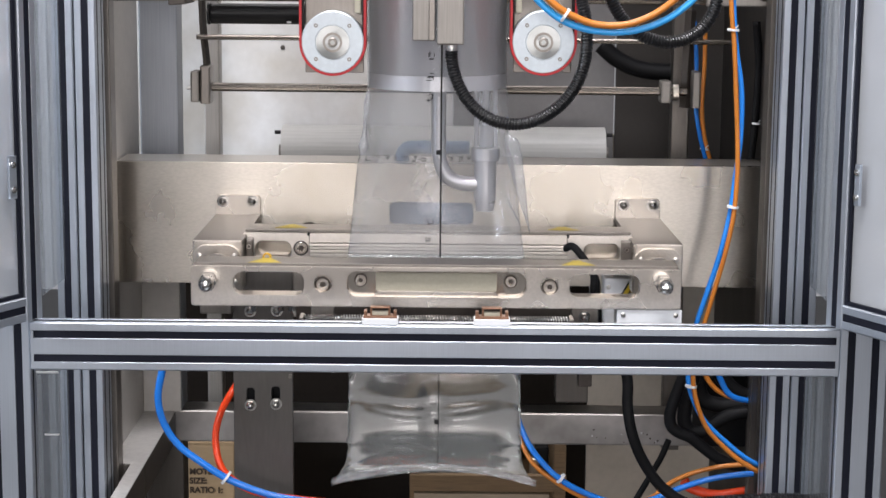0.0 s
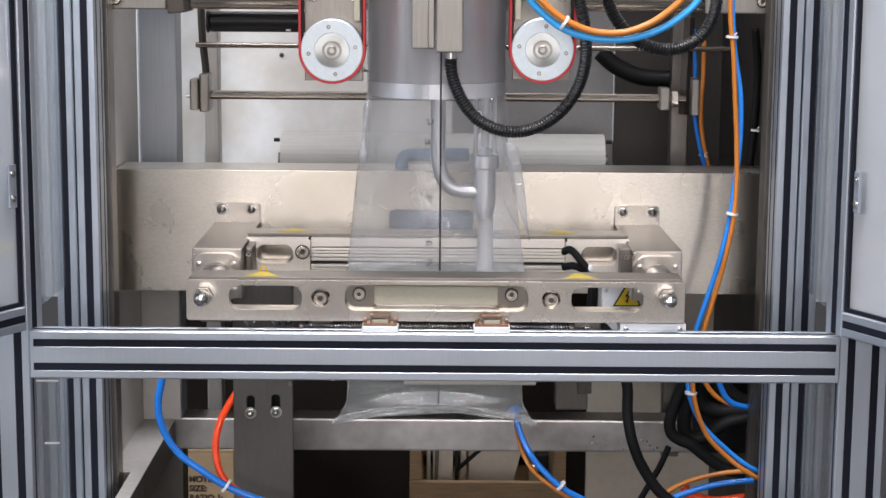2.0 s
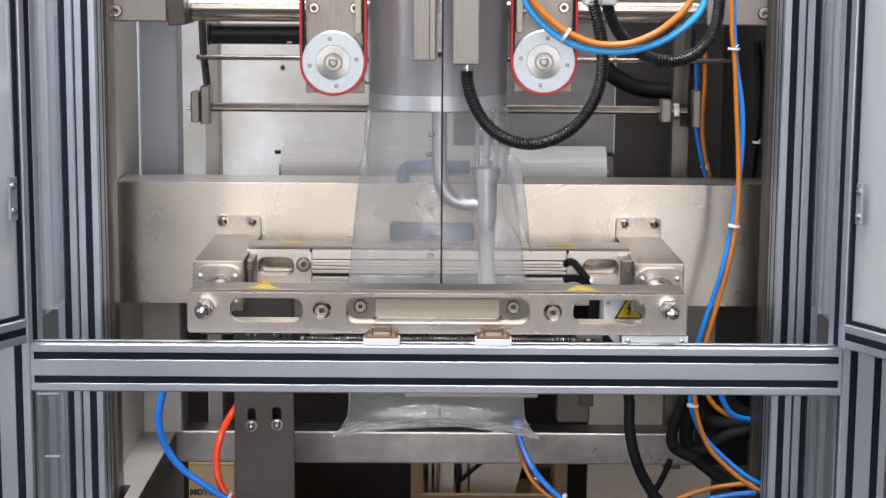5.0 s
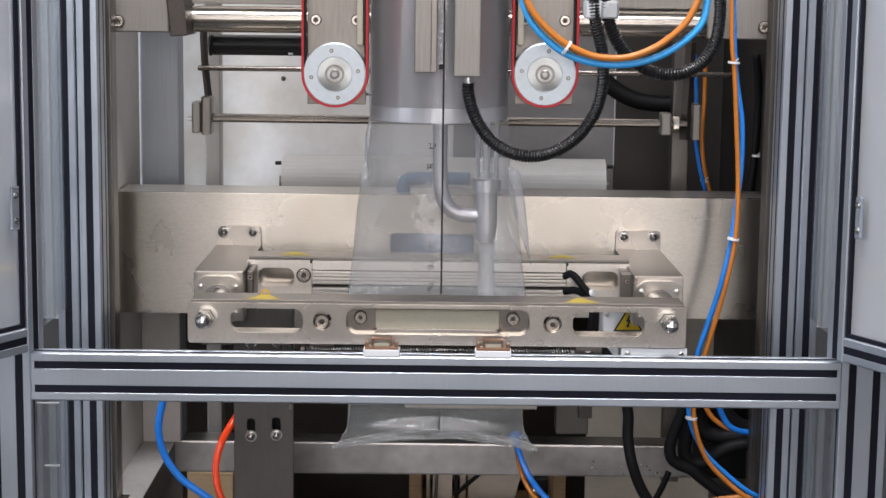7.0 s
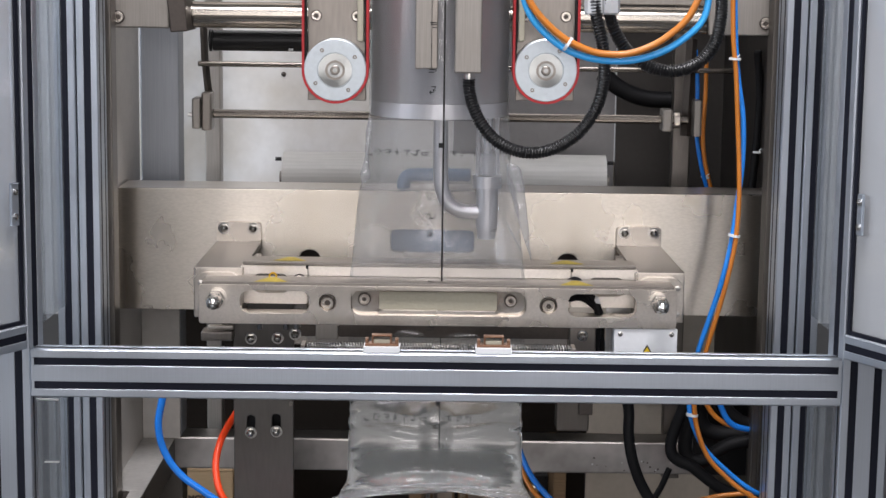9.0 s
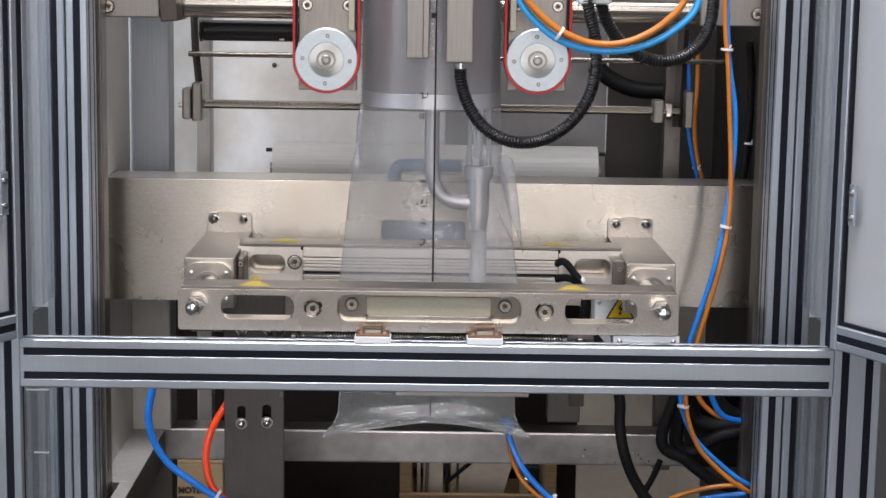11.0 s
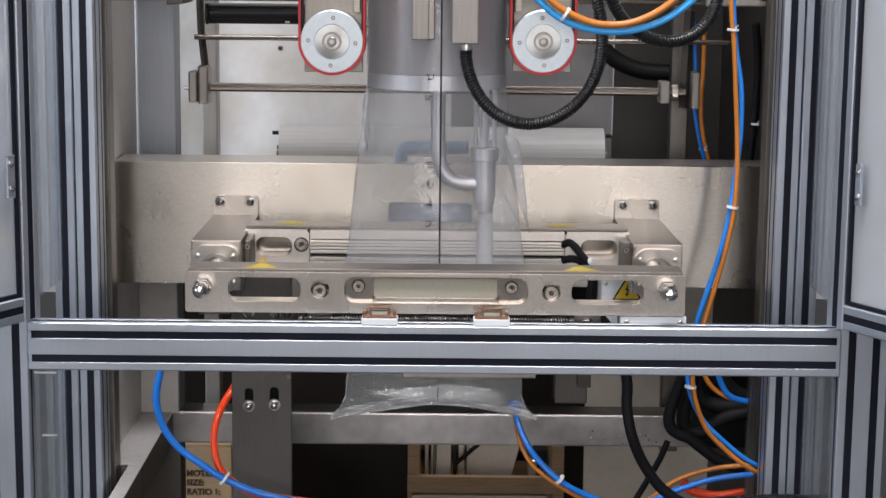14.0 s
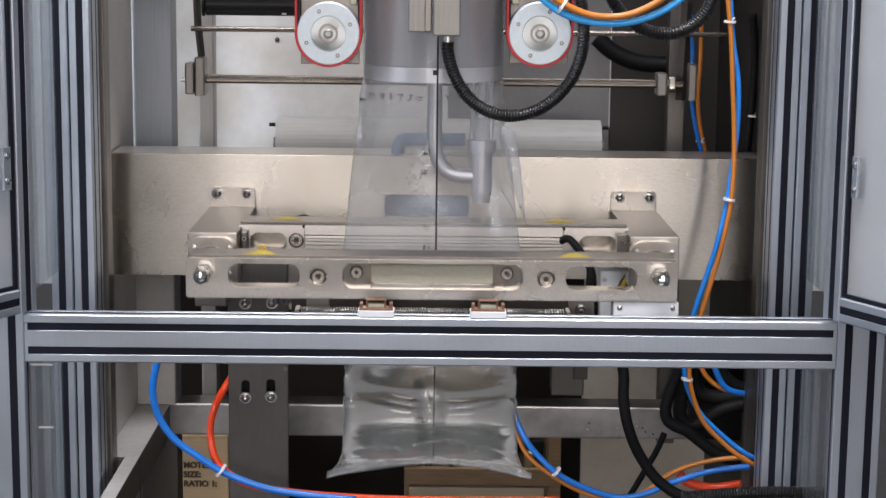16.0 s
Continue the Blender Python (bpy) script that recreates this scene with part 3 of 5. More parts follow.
def machine_frame():
    f = thing("machine_frame", "stainless steel machine frame of square tubes with white back sheet", "machine frame")
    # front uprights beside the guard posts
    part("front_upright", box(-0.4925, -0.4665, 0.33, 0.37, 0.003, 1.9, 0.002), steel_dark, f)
    # right uprights: the dark interior they reflect is put into the colour
    part("front_upright", box(0.4533, 0.4789, 0.33, 0.37, 0.003, 1.9, 0.002), steel_shaded, f)
    part("lower_upright", box(0.4534, 0.4725, 0.375, 0.40, 0.003, 0.8178, 0.002), steel_shaded, f)
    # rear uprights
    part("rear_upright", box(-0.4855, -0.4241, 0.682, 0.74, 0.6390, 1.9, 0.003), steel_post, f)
    # leg coloured darker than the upright above, for the shade down there
    part("rear_leg", box(-0.4855, -0.4241, 0.682, 0.74, 0.003, 0.5845, 0.003), steel_shaded, f, "leg under the crossbar, coloured dark for shade")
    part("rear_upright", box(0.4921, 0.5418, 0.68, 0.74, 0.003, 1.9, 0.003), steel_v, f)
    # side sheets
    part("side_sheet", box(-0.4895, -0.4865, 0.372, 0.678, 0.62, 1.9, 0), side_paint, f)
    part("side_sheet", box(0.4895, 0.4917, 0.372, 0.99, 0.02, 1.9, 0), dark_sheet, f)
    # lower sheet coloured pale to hold the light that falls on it
    part("lower_side_sheet", box(-0.4895, -0.4865, 0.372, 0.678, 0.02, 0.618, 0), steel_ledge, f)
    # low crossbar and side beam
    part("crossbar", box(-0.4855, 0.5039, 0.682, 0.74, 0.5849, 0.6385, 0.003), steel_bar, f)
    # paint specks on the crossbar
    rnd = random.Random(9)
    for k in range(16):
        x, z, r = rnd.uniform(0.2350, 0.3694), rnd.uniform(0.5897, 0.6270), rnd.uniform(0.0006, 0.0013)
        part("paint_speck", lathe([(r * 1.3, 0), (r, -0.0003), (0.0001, -0.0004)], 8, "Y", (x, 0.682, z), None, True), bracket_dark if k % 4 else white_plastic, f)
    # one stainless beam: light painted on its top, shade on its sides
    part("side_beam", box(-0.4860, -0.4355, 0.373, 0.679, 0.5849, 0.6365, 0.003), steel_shaded, f, "side beam, shade put into its dark colour")
    part("side_ledge", box(-0.4862, -0.4350, 0.372, 0.680, 0.6367, 0.6387, 0.0006), steel_ledge, f, "pale ledge, light from above in its colour")
    part("side_beam", box(-0.4555, -0.4355, 0.10, 0.3715, 0.5849, 0.6365, 0.003), steel_shaded, f, "side beam, shade put into its dark colour")
    part("side_ledge", box(-0.4557, -0.4350, 0.10, 0.3715, 0.6367, 0.6387, 0.0006), steel_ledge, f, "pale ledge, light from above in its colour")
    part("lower_liner", box(-0.4860, -0.4250, 0.670, 0.6785, 0.6390, 0.88, 0.001), side_paint, f, "pale lower liner sheet")
    # dark sheet added to stand in for shade on the lower right upright
    part("shade_sheet", box(0.4528, 0.4800, 0.318, 0.326, 0.003, 0.862, 0.001), dark_sheet, f, "added dark sheet for the shaded lower right upright")
    part("sheet_screw", lathe([(0.0042, 0), (0.0042, -0.002), (0.0003, -0.003)], 12, "Y", (-0.285, 1.0, 1.2140)), bracket_dark, f)
    # narrow upright behind
    part("inner_upright", box(-0.4046, -0.3788, 0.85, 0.89, 0.55, 1.9, 0.002), steel_mid, f)
    part("inner_upright", box(0.3757, 0.4046, 0.78, 0.81, 0.55, 1.9, 0.002), steel_dark, f)
    # back sheets
    part("back_sheet", box(-0.5469, 0.0146, 1.0, 1.01, 0.98, 1.9, 0), white_paint, f, "white painted back sheet")
    # right part of the back, with its shadow in the grey
    part("back_sheet", box(0.0166, 0.3002, 1.0, 1.01, 0.98, 1.9, 0), grey_sheet, f, "grey steel back sheet, toned down for shadow")
    part("back_sheet", box(0.3032, 0.6359, 1.0, 1.01, 0.90, 1.9, 0), dark_sheet, f, "dark grey back sheet")
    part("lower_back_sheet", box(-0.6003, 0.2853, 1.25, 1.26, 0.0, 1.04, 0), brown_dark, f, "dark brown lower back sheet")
    part("lower_back_sheet", box(0.2864, 0.7058, 1.25, 1.26, 0.0, 1.04, 0), beige_sheet, f, "beige lower back sheet")
    # black box added to stand in for the dark interior behind the cables
    part("dark_backing", box(0.4038, 0.5161, 0.62, 0.66, 0.6019, 0.7621, 0.003), plastic_black, f, "added black backing for the dark behind the cables")
    # top corner plates
    part("corner_plate", box(-0.4773, -0.3925, 0.376, 0.386, 1.3132, 1.9, 0.002), steel_mid, f)
    part("corner_plate", box(0.3700, 0.4627, 0.376, 0.386, 1.3127, 1.9, 0.002), steel_mid, f)
    socket_bolt((-0.4637, 0.3760, 1.3282), 0.008, f)
    socket_bolt((0.4501, 0.3760, 1.3305), 0.008, f)
    return f


machine_frame()


def mounting_beam():
    m = thing("mounting_beam", "wide brushed stainless mounting beam across the machine", "mounting beam")
    x0, x1 = -0.4828, 0.4780
    z0, z1 = 0.8956, 1.0769
    holes = [circle(-0.1986, 0.9717, 0.0165), circle(0.1835, 0.9702, 0.0165), rounded(-0.0789, 0.0449, 0.9858, 1.0196, 0.008)]
    sheet_uv(part("face_plate", plate([(x0, z0), (x1, z0), (x1, z1), (x0, z1)], holes, PLATE_Y, PLATE_Y + 0.012, 0.0008), steel_beam, m))
    part("blue_housing", box(-0.1217, 0.0807, PLATE_Y + 0.02, PLATE_Y + 0.045, z0 + 0.02, z1 - 0.02, 0.003), blue_grey, m, "blue-grey housing behind the slot")
    part("blue_pipe", tube([(-0.0608, 0.485, 1.0768), (-0.0610, 0.485, 1.0860), (-0.0560, 0.485, 1.0945), (-0.0440, 0.485, 1.0972), (-0.0050, 0.485, 1.0975), (0.0385, 0.485, 1.0975)], 0.0098, 16, 10), blue_grey, m, "blue-grey elbow pipe over the beam", smooth=True)
    part("inner_web", box(x0 + 0.01, x1 - 0.01, PLATE_Y + 0.05, PLATE_Y + 0.06, z0 + 0.005, z1 - 0.005, 0), dark_sheet, m)
    part("top_flange", box(x0, x1, PLATE_Y + 0.0125, PLATE_Y + 0.10, z1 - 0.004, z1 - 0.0005, 0.001), steel, m)
    part("end_plate", box(-0.4863, x0 - 0.0012, PLATE_Y - 0.002, PLATE_Y + 0.10, z0, z1 + 0.001, 0.001), steel_v, m)
    part("end_plate", box(x1 + 0.0012, 0.4885, PLATE_Y - 0.002, PLATE_Y + 0.10, z0 - 0.003, z1, 0.001), steel_v, m)
    return m


mounting_beam()


def jaw_bracket(side):
    """Bracket that carries a guide bearing in front of the beam."""
    cx = -0.3028 if side < 0 else 0.2901
    bx = -0.3020 if side < 0 else 0.2871
    g = thing("jaw_bracket", "stainless angle bracket with bolted flange and guide bearing", "bracket", "jaw brackets on the mounting beam", at=(cx, PLATE_Y - 0.001, 0))
    o = bx - cx
    ztop, zf = 1.0291, 1.0089
    zt = 1.0007
    w = 0.0335
    part("flange", plate(rounded(o - 0.033, o + 0.033, zf - 0.012, ztop, 0.006), [], -0.008, 0.0, 0.001), steel_mill, g)
    for dx in (-0.0215, 0.0215):
        hex_bolt((o + dx, -0.008, (ztop + zf) / 2 + 0.001), 0.0062, g, 0.006)
    # sloping top sheet, front block and inner cheek
    b = bmesh.new()
    zs = zf - 0.008
    pts = [(o - 0.033, -0.009, zs), (o + 0.033, -0.009, zs), (w, -0.245, zt), (-w, -0.245, zt)]
    lo = [(x, y, z - 0.008) for x, y, z in pts]
    vs = [b.verts.new(p) for p in pts + lo]
    for f in ((0, 1, 2, 3), (7, 6, 5, 4), (0, 4, 5, 1), (1, 5, 6, 2), (2, 6, 7, 3), (3, 7, 4, 0)):
        b.faces.new([vs[i] for i in f])
    bmesh.ops.recalc_face_normals(b, faces=b.faces)
    soften(b, 0.001, 2)
    part("arm", b, steel_dark, g, "dull sloping arm")
    zb = zt - 0.068
    part("front_block", box(-w, w, -0.2465, -0.205, zb, zt, 0.0015), steel_mill, g)
    part("cheek", box(-side * (w + 0.0005), -side * (w + 0.0105), -0.215, -0.10, zt - 0.046, zt - 0.003, 0.004), steel_dark, g)
    for dz in (-0.013, -0.040):
        socket_bolt((-side * (w + 0.0056), -0.215, zt + dz), 0.0036, g, 0.003)
    # bearing flange with four screws
    bz = zt - 0.037
    fl = part("bearing", plate(rounded(-0.032, 0.032, bz - 0.032, bz + 0.032, 0.018), [circle(0, bz, 0.0155)], -0.2545, -0.247, 0.001), steel_mill, g)
    part("bearing_ring", lathe([(0.0205, 0), (0.0205, -0.004), (0.0165, -0.004), (0.0165, 0.004)], 28, "Y", (0, -0.2545, bz), None, True), steel_mid, fl)
    for dx in (-0.0235, 0.0235):
        for dz in (-0.0175, 0.0175):
            part("screw", lathe([(0.0036, 0), (0.0036, -0.003), (0.0003, -0.0036)], 10, "Y", (dx, -0.2545, bz + dz)), chrome, fl)
    return g


jaw_bracket(-1)
jaw_bracket(1)

JAW_Y = 0.040


def hazard_sign(parent, x, y, z, s):
    sg = part("warning_sign", plate([(x - s, z - s * 0.8), (x + s, z - s * 0.8), (x, z + s * 0.93)], [], y - 0.0012, y, 0), ink, parent, "yellow triangular electric shock warning sign")
    k = 0.83
    part("sign_face", plate([(x - s * k, z - s * 0.8 + s * 0.1), (x + s * k, z - s * 0.7), (x, z + s * 0.93 * k - s * 0.06)], [], y - 0.002, y - 0.0013, 0), yellow, sg)
    bolt = [(0.06, 0.50), (-0.22, -0.05), (0.0, -0.05), (-0.10, -0.38), (-0.2, -0.34), (-0.05, -0.62), (0.12, -0.32), (0.02, -0.34), (0.2, 0.10), (-0.02, 0.10), (0.2, 0.50)]
    part("lightning_mark", plate([(x + a * s * 0.8, z + c * s * 0.8 - s * 0.08) for a, c in bolt], [], y - 0.0028, y - 0.0021, 0), ink, sg)


def serrated_strip(parent, x0, x1, y, z):
    """Knife strip with a toothed edge."""
    n = int((x1 - x0) / 0.0030)
    w = (x1 - x0) / n
    low, top = [], []
    for i in range(n):
        low += [(x0 + i * w, z), (x0 + (i + 0.5) * w, z - 0.0026)]
    loop = low + [(x1, z), (x1, z + 0.010), (x0, z + 0.010)]
    part("serrated_knife", plate(loop, [], y, y + 0.0015, 0), steel_v, parent, "serrated steel cutting strip")


def front_jaw():
    j = thing("front_jaw", "milled steel sealing jaw with slotted front and acorn nuts", "sealing jaw", "sealing jaws", at=(0, 0, 0))
    Y = JAW_Y
    x0, x1 = -0.3225, 0.3071
    z0, z1 = 0.9353, 0.9876
    s1 = rounded(-0.2682, -0.1770, 0.9498, 0.9802, 0.0125)
    s2 = rounded(0.1637, 0.2542, 0.9499, 0.9804, 0.0125)
    mid = rounded(-0.1221, 0.1088, 0.9491, 0.9825, 0.013)
    b1 = circle(-0.1528, 0.9655, 0.0115)
    b2 = circle(0.1381, 0.9647, 0.0115)
    part("beam", plate(rounded(x0, x1, z0, z1, 0.004, 3), [s1, s2, mid, b1, b2], Y, Y + 0.012, 0.0012), steel_mill, j)
    wide1 = rounded(-0.2775, -0.1691, 0.9468, 0.9817, 0.0125)
    wide2 = rounded(0.1552, 0.2642, 0.9470, 0.9818, 0.0125)
    part("back_beam", plate(rounded(x0 + 0.001, x1 - 0.001, z0 + 0.001, z1 - 0.001, 0.004, 3), [wide1, wide2, b1, b2], Y + 0.0125, Y + 0.046, 0.001), steel_mill, j)
    part("top_plate", box(x0 + 0.004, x1 - 0.004, Y + 0.002, Y + 0.052, z1 - 0.001, z1 + 0.0035, 0.001), steel_dark, j)
    part("pocket_floor", plate(rounded(-0.1219, 0.1086, 0.9478, 0.9799, 0.0125), [], Y + 0.0118, Y + 0.0122, 0.0001), pocket_steel, j)
    for x in (-0.2437, -0.2091, -0.1954):
        part("stud", rod((x, Y + 0.016, z0 - 0.010), (x, Y + 0.016, z0 - 0.0005), 0.0040, 12), nut_steel, j)
    # pocket in the middle: cream pad, lower ledge and screws
    part("insulation_pad", box(-0.0854, 0.0706, Y + 0.0095, Y + 0.0123, 0.9551, 0.9792, 0.001), cream, j, "cream insulation pad")
    part("pad_ledge", plate([(-0.0881, 0.9481), (0.0735, 0.9481), (0.0678, 0.9554), (-0.0824, 0.9554)], [], Y + 0.0055, Y + 0.0123, 0.0008), steel_mill, j)
    socket_bolt((-0.1048, 0.0520, 0.9686), 0.0072, j)
    socket_bolt((0.0885, 0.0520, 0.9685), 0.0072, j)
    socket_bolt((-0.1539, 0.0560, 0.9624), 0.0086, j, 0.008)
    socket_bolt((0.1390, 0.0560, 0.9616), 0.0086, j, 0.008)
    # acorn nuts on the guide rods
    for c in ((-0.2988, 0.0400, 0.9695), (0.2833, 0.0400, 0.9708)):
        x, y, z = c
        w = lathe([(0.0138, 0), (0.0138, -0.002), (0.0100, -0.0022)], 24, "Y", (x, y, z))
        part("washer", w, steel_mill, j)
        n = lathe([(0.0118, -0.0024), (0.0122, -0.0035), (0.0122, -0.011), (0.0110, -0.0125)], 6, "Y", (x, y, z))
        part("lock_nut", n, nut_steel, j, "hexagon lock nut")
        n = lathe([(0.0112, -0.0130), (0.0116, -0.0140), (0.0116, -0.023), (0.0102, -0.0245)], 6, "Y", (x, y, z))
        lathe([(0.0098, -0.0242), (0.0096, -0.034), (0.0086, -0.0400), (0.0060, -0.0445), (0.0030, -0.0468), (0.0003, -0.0472)], 24, "Y", (x, y, z), n)
        part("acorn_nut", n, nut_steel, j, "shiny acorn nut")
        part("guide_rod", rod((x, Y + 0.047, z), (x, 0.44, z), 0.0105), chrome, j)
    # yellow stickers on the top edge
    for x in (-0.2279, 0.1747):
        b = bmesh.new()
        vs = [b.verts.new(p) for p in ((x - 0.021, Y + 0.004, z1 + 0.0037), (x + 0.021, Y + 0.004, z1 + 0.0037), (x + 0.004, Y + 0.038, z1 + 0.0037), (x - 0.004, Y + 0.038, z1 + 0.0037))]
        f = b.faces.new(vs)
        r = bmesh.ops.extrude_face_region(b, geom=[f])
        for v in r["geom"]:
            if isinstance(v, bmesh.types.BMVert):
                v.co.z += 0.0005
        bmesh.ops.recalc_face_normals(b, faces=b.faces)
        st = part("heat_sticker", b, yellow_dull, j, "yellow triangular sticker")
        if x < 0:
            part("sticker_ring", lathe([(0.0058, 0), (0.0058, 0.002), (0.0036, 0.002), (0.0036, 0)], 16, "Y", (x, Y + 0.034, z1 + 0.0056), None, True), yellow, st)
    # dark bar under the beam
    part("lower_bar", box(-0.190, x1 - 0.125, Y + 0.030, Y + 0.044, z0 - 0.022, z0 - 0.001, 0.001), bracket_dark, j)
    lug = part("lug", box(0.1680, 0.2030, Y + 0.018, Y + 0.050, z0 - 0.040, z0 - 0.0012, 0.0015), steel_dark, j, "dull steel lug under the beam")
    hex_bolt((0.1850, Y + 0.018, z0 - 0.014), 0.0052, lug, 0.005)
    part("hook", box(-0.1700, -0.1400, Y + 0.020, Y + 0.0295, z0 - 0.024, z0 - 0.0012, 0.001), steel_mid, j, "small steel spring hook plate")
    serrated_strip(j, -0.0487, 0.1231, 0.09, 0.8436)
    # junction box below the right end
    bx0, bx1 = 0.2268, 0.3086
    jb = part("junction_box", box(bx0, bx1, Y + 0.008, Y + 0.05, z0 - 0.056, z0 - 0.0015, 0.003), white_plastic, j, "white plastic junction box")
    part("lid", box(bx0 - 0.001, bx1 + 0.001, Y + 0.003, Y + 0.0078, z0 - 0.057, z0 - 0.001, 0.002), white_plastic, jb)
    for x in (bx0 + 0.007, bx1 - 0.007):
        for z in (z0 - 0.008, z0 - 0.050):
            part("screw", lathe([(0.0034, 0), (0.0034, -0.001), (0.0002, -0.0014)], 12, "Y", (x, Y + 0.003, z)), chrome, jb)
    hazard_sign(jb, (bx0 + bx1) / 2 + 0.002, Y + 0.0026, z0 - 0.036, 0.0155)
    return j


FRONT_JAW = front_jaw()
REAR_Y = 0.285


def rear_jaw():
    j = thing("rear_jaw", "milled steel rear sealing jaw with ribbed heater bar", "sealing jaw", "sealing jaws")
    Y = REAR_Y
    x0, x1 = -0.2739, 0.2615
    z0, z1 = 0.9513, 1.0033
    for a, c, h in ((x0, -0.1834, (-0.2582, -0.2078)), (0.1717, x1, (0.1938, 0.2442))):
        part("end_beam", plate(rounded(a, c, z0, z1, 0.003, 3), [rounded(h[0], h[1], z0 + 0.015, z1 - 0.011, 0.011)], Y, Y + 0.045, 0.001), rib_steel, j)
        part("pocket_floor", plate(rounded(h[0] + 0.0006, h[1] - 0.0006, z0 + 0.0156, z1 - 0.0116, 0.0105), [], Y + 0.030, Y + 0.0445, 0.0004), pocket_steel, j)
    part("top_plate", box(x0 + 0.003, x1 - 0.003, Y + 0.001, Y + 0.05, z1 + 0.0005, z1 + 0.005, 0.001), steel_dark, j)
    a, c = -0.1834 + 0.0008, 0.1717 - 0.0008
    for top, bot, d in ((0.0, 0.0125, 0.003), (0.014, 0.0175, 0.006), (0.0185, 0.022, 0.004), (0.023, 0.027, 0.004), (0.028, 0.0325, 0.004), (0.0375, 0.0425, 0.004), (0.0435, 0.053, 0.002)):
        part("heater_rib", box(a, c, Y - d, Y + 0.04, z1 - bot, z1 - top, 0.0006), rib_steel, j, "steel heater rib")
    part("bar_core", box(a + 0.001, c - 0.001, Y + 0.006, Y + 0.038, z0 + 0.002, z1 - 0.002, 0), plastic_black, j)
    socket_bolt((-0.1944, 0.2850, 0.9827), 0.0088, j, 0.005)
    for px in (-0.1836, 0.1717):
        part("pin", rod((px, Y - 0.001, z1 - 0.0015), (px, Y + 0.006, z1 - 0.0015), 0.0026, 10), plastic_black, j)
    for x in (-0.2089, 0.1658):
        b = bmesh.new()
        vs = [b.verts.new(p) for p in ((x - 0.022, Y + 0.012, z1 + 0.0052), (x + 0.022, Y + 0.012, z1 + 0.0052), (x + 0.004, Y + 0.040, z1 + 0.0052), (x - 0.004, Y + 0.040, z1 + 0.0052))]
        f = b.faces.new(vs)
        r = bmesh.ops.extrude_face_region(b, geom=[f])
        for v in r["geom"]:
            if isinstance(v, bmesh.types.BMVert):
                v.co.z += 0.0005
        bmesh.ops.recalc_face_normals(b, faces=b.faces)
        part("heat_sticker", b, yellow_dull, j, "yellow triangular sticker")
    serrated_strip(j, -0.1841, 0.1687, Y + 0.002, 0.9003)
    # heater leads leaving the bar
    part("heater_lead", tube([(0.1684, 0.2830, 0.9857), (0.1788, 0.2750, 0.9894), (0.1924, 0.2650, 0.9754), (0.2065, 0.2600, 0.9541), (0.2057, 0.2600, 0.9183), (0.2027, 0.2700, 0.8722)], 0.0052, 10), rubber, j, "black heater cable")
    part("heater_lead", tube([(0.1688, 0.2830, 0.9641), (0.1824, 0.2750, 0.9672), (0.1961, 0.2680, 0.9622), (0.2105, 0.2680, 0.9447), (0.2115, 0.2700, 0.9044), (0.2116, 0.2800, 0.8620)], 0.0052, 10), rubber, j, "black heater cable")
    part("cable_tie", rod((0.2026, 0.2620, 0.9641), (0.2080, 0.2620, 0.9665), 0.0064, 12), white_plastic, j)
    # junction box with its sign
    bx0, bx1 = 0.2249, 0.2996
    zt = 0.9407
    jb = part("junction_box", box(bx0, bx1, Y + 0.015, Y + 0.06, zt - 0.075, zt, 0.003), white_plastic, j, "white plastic junction box")
    hazard_sign(jb, 0.2612, Y + 0.0146, 0.9220, 0.0205)
    for x in (bx0 + 0.006, bx1 - 0.008):
        part("screw", lathe([(0.0034, 0), (0.0034, -0.001), (0.0002, -0.0014)], 12, "Y", (x, Y + 0.015, zt - 0.012)), chrome, jb)
    return j


REAR_JAW = rear_jaw()

# ---------------------------------------------------------------- forming tube, film, filling pipe
TUBE_X, TUBE_Y, TUBE_R = -0.0089, 0.20, 0.0905
TUBE_Z = 1.2105


def forming_tube():
    t = thing("forming_tube", "polished stainless round forming tube", "forming tube", at=(TUBE_X, TUBE_Y, 0))
    b = lathe([(TUBE_R, 2.05), (TUBE_R, TUBE_Z + 0.020), (TUBE_R - 0.0015, TUBE_Z + 0.0192), (TUBE_R - 0.003, TUBE_Z + 0.0192), (TUBE_R - 0.003, 2.05)], 64, "Z", (0, 0, 0), None, True)
    part("tube", b, tube_steel, t, smooth=True)
    b = lathe([(TUBE_R, TUBE_Z + 0.0188), (TUBE_R + 0.0003, TUBE_Z + 0.018), (TUBE_R + 0.0003, TUBE_Z), (TUBE_R - 0.004, TUBE_Z), (TUBE_R - 0.004, TUBE_Z + 0.0188)], 64, "Z", (0, 0, 0), None, True)
    part("rim", b, tube_steel, t, "bright rim ring", smooth=False)
    return t


forming_tube()
SEAL_Z = 0.9170


def section(u, half_w, half_d, n=64, sharp=2.0):
    """Closed cross-section from a circle (sharp 2) to a flat lens."""
    out = []
    for i in range(n):
        a = 2 * math.pi * i / n
        c, s = math.cos(a), math.sin(a)
        out.append((half_w * math.copysign(abs(c) ** (2 / sharp), c), half_d * math.copysign(abs(s) ** (2 / (2.0 if sharp == 2.0 else 1.5)), s)))
    return out


def skin(rings, bm=None):
    b = bm or bmesh.new()
    vv = [[b.verts.new(p) for p in ring] for ring in rings]
    n = len(rings[0])
    for r0, r1 in zip(vv, vv[1:]):
        for i in range(n):
            b.faces.new((r0[i], r0[(i + 1) % n], r1[(i + 1) % n], r1[i]))
    bmesh.ops.recalc_face_normals(b, faces=b.faces)
    return b


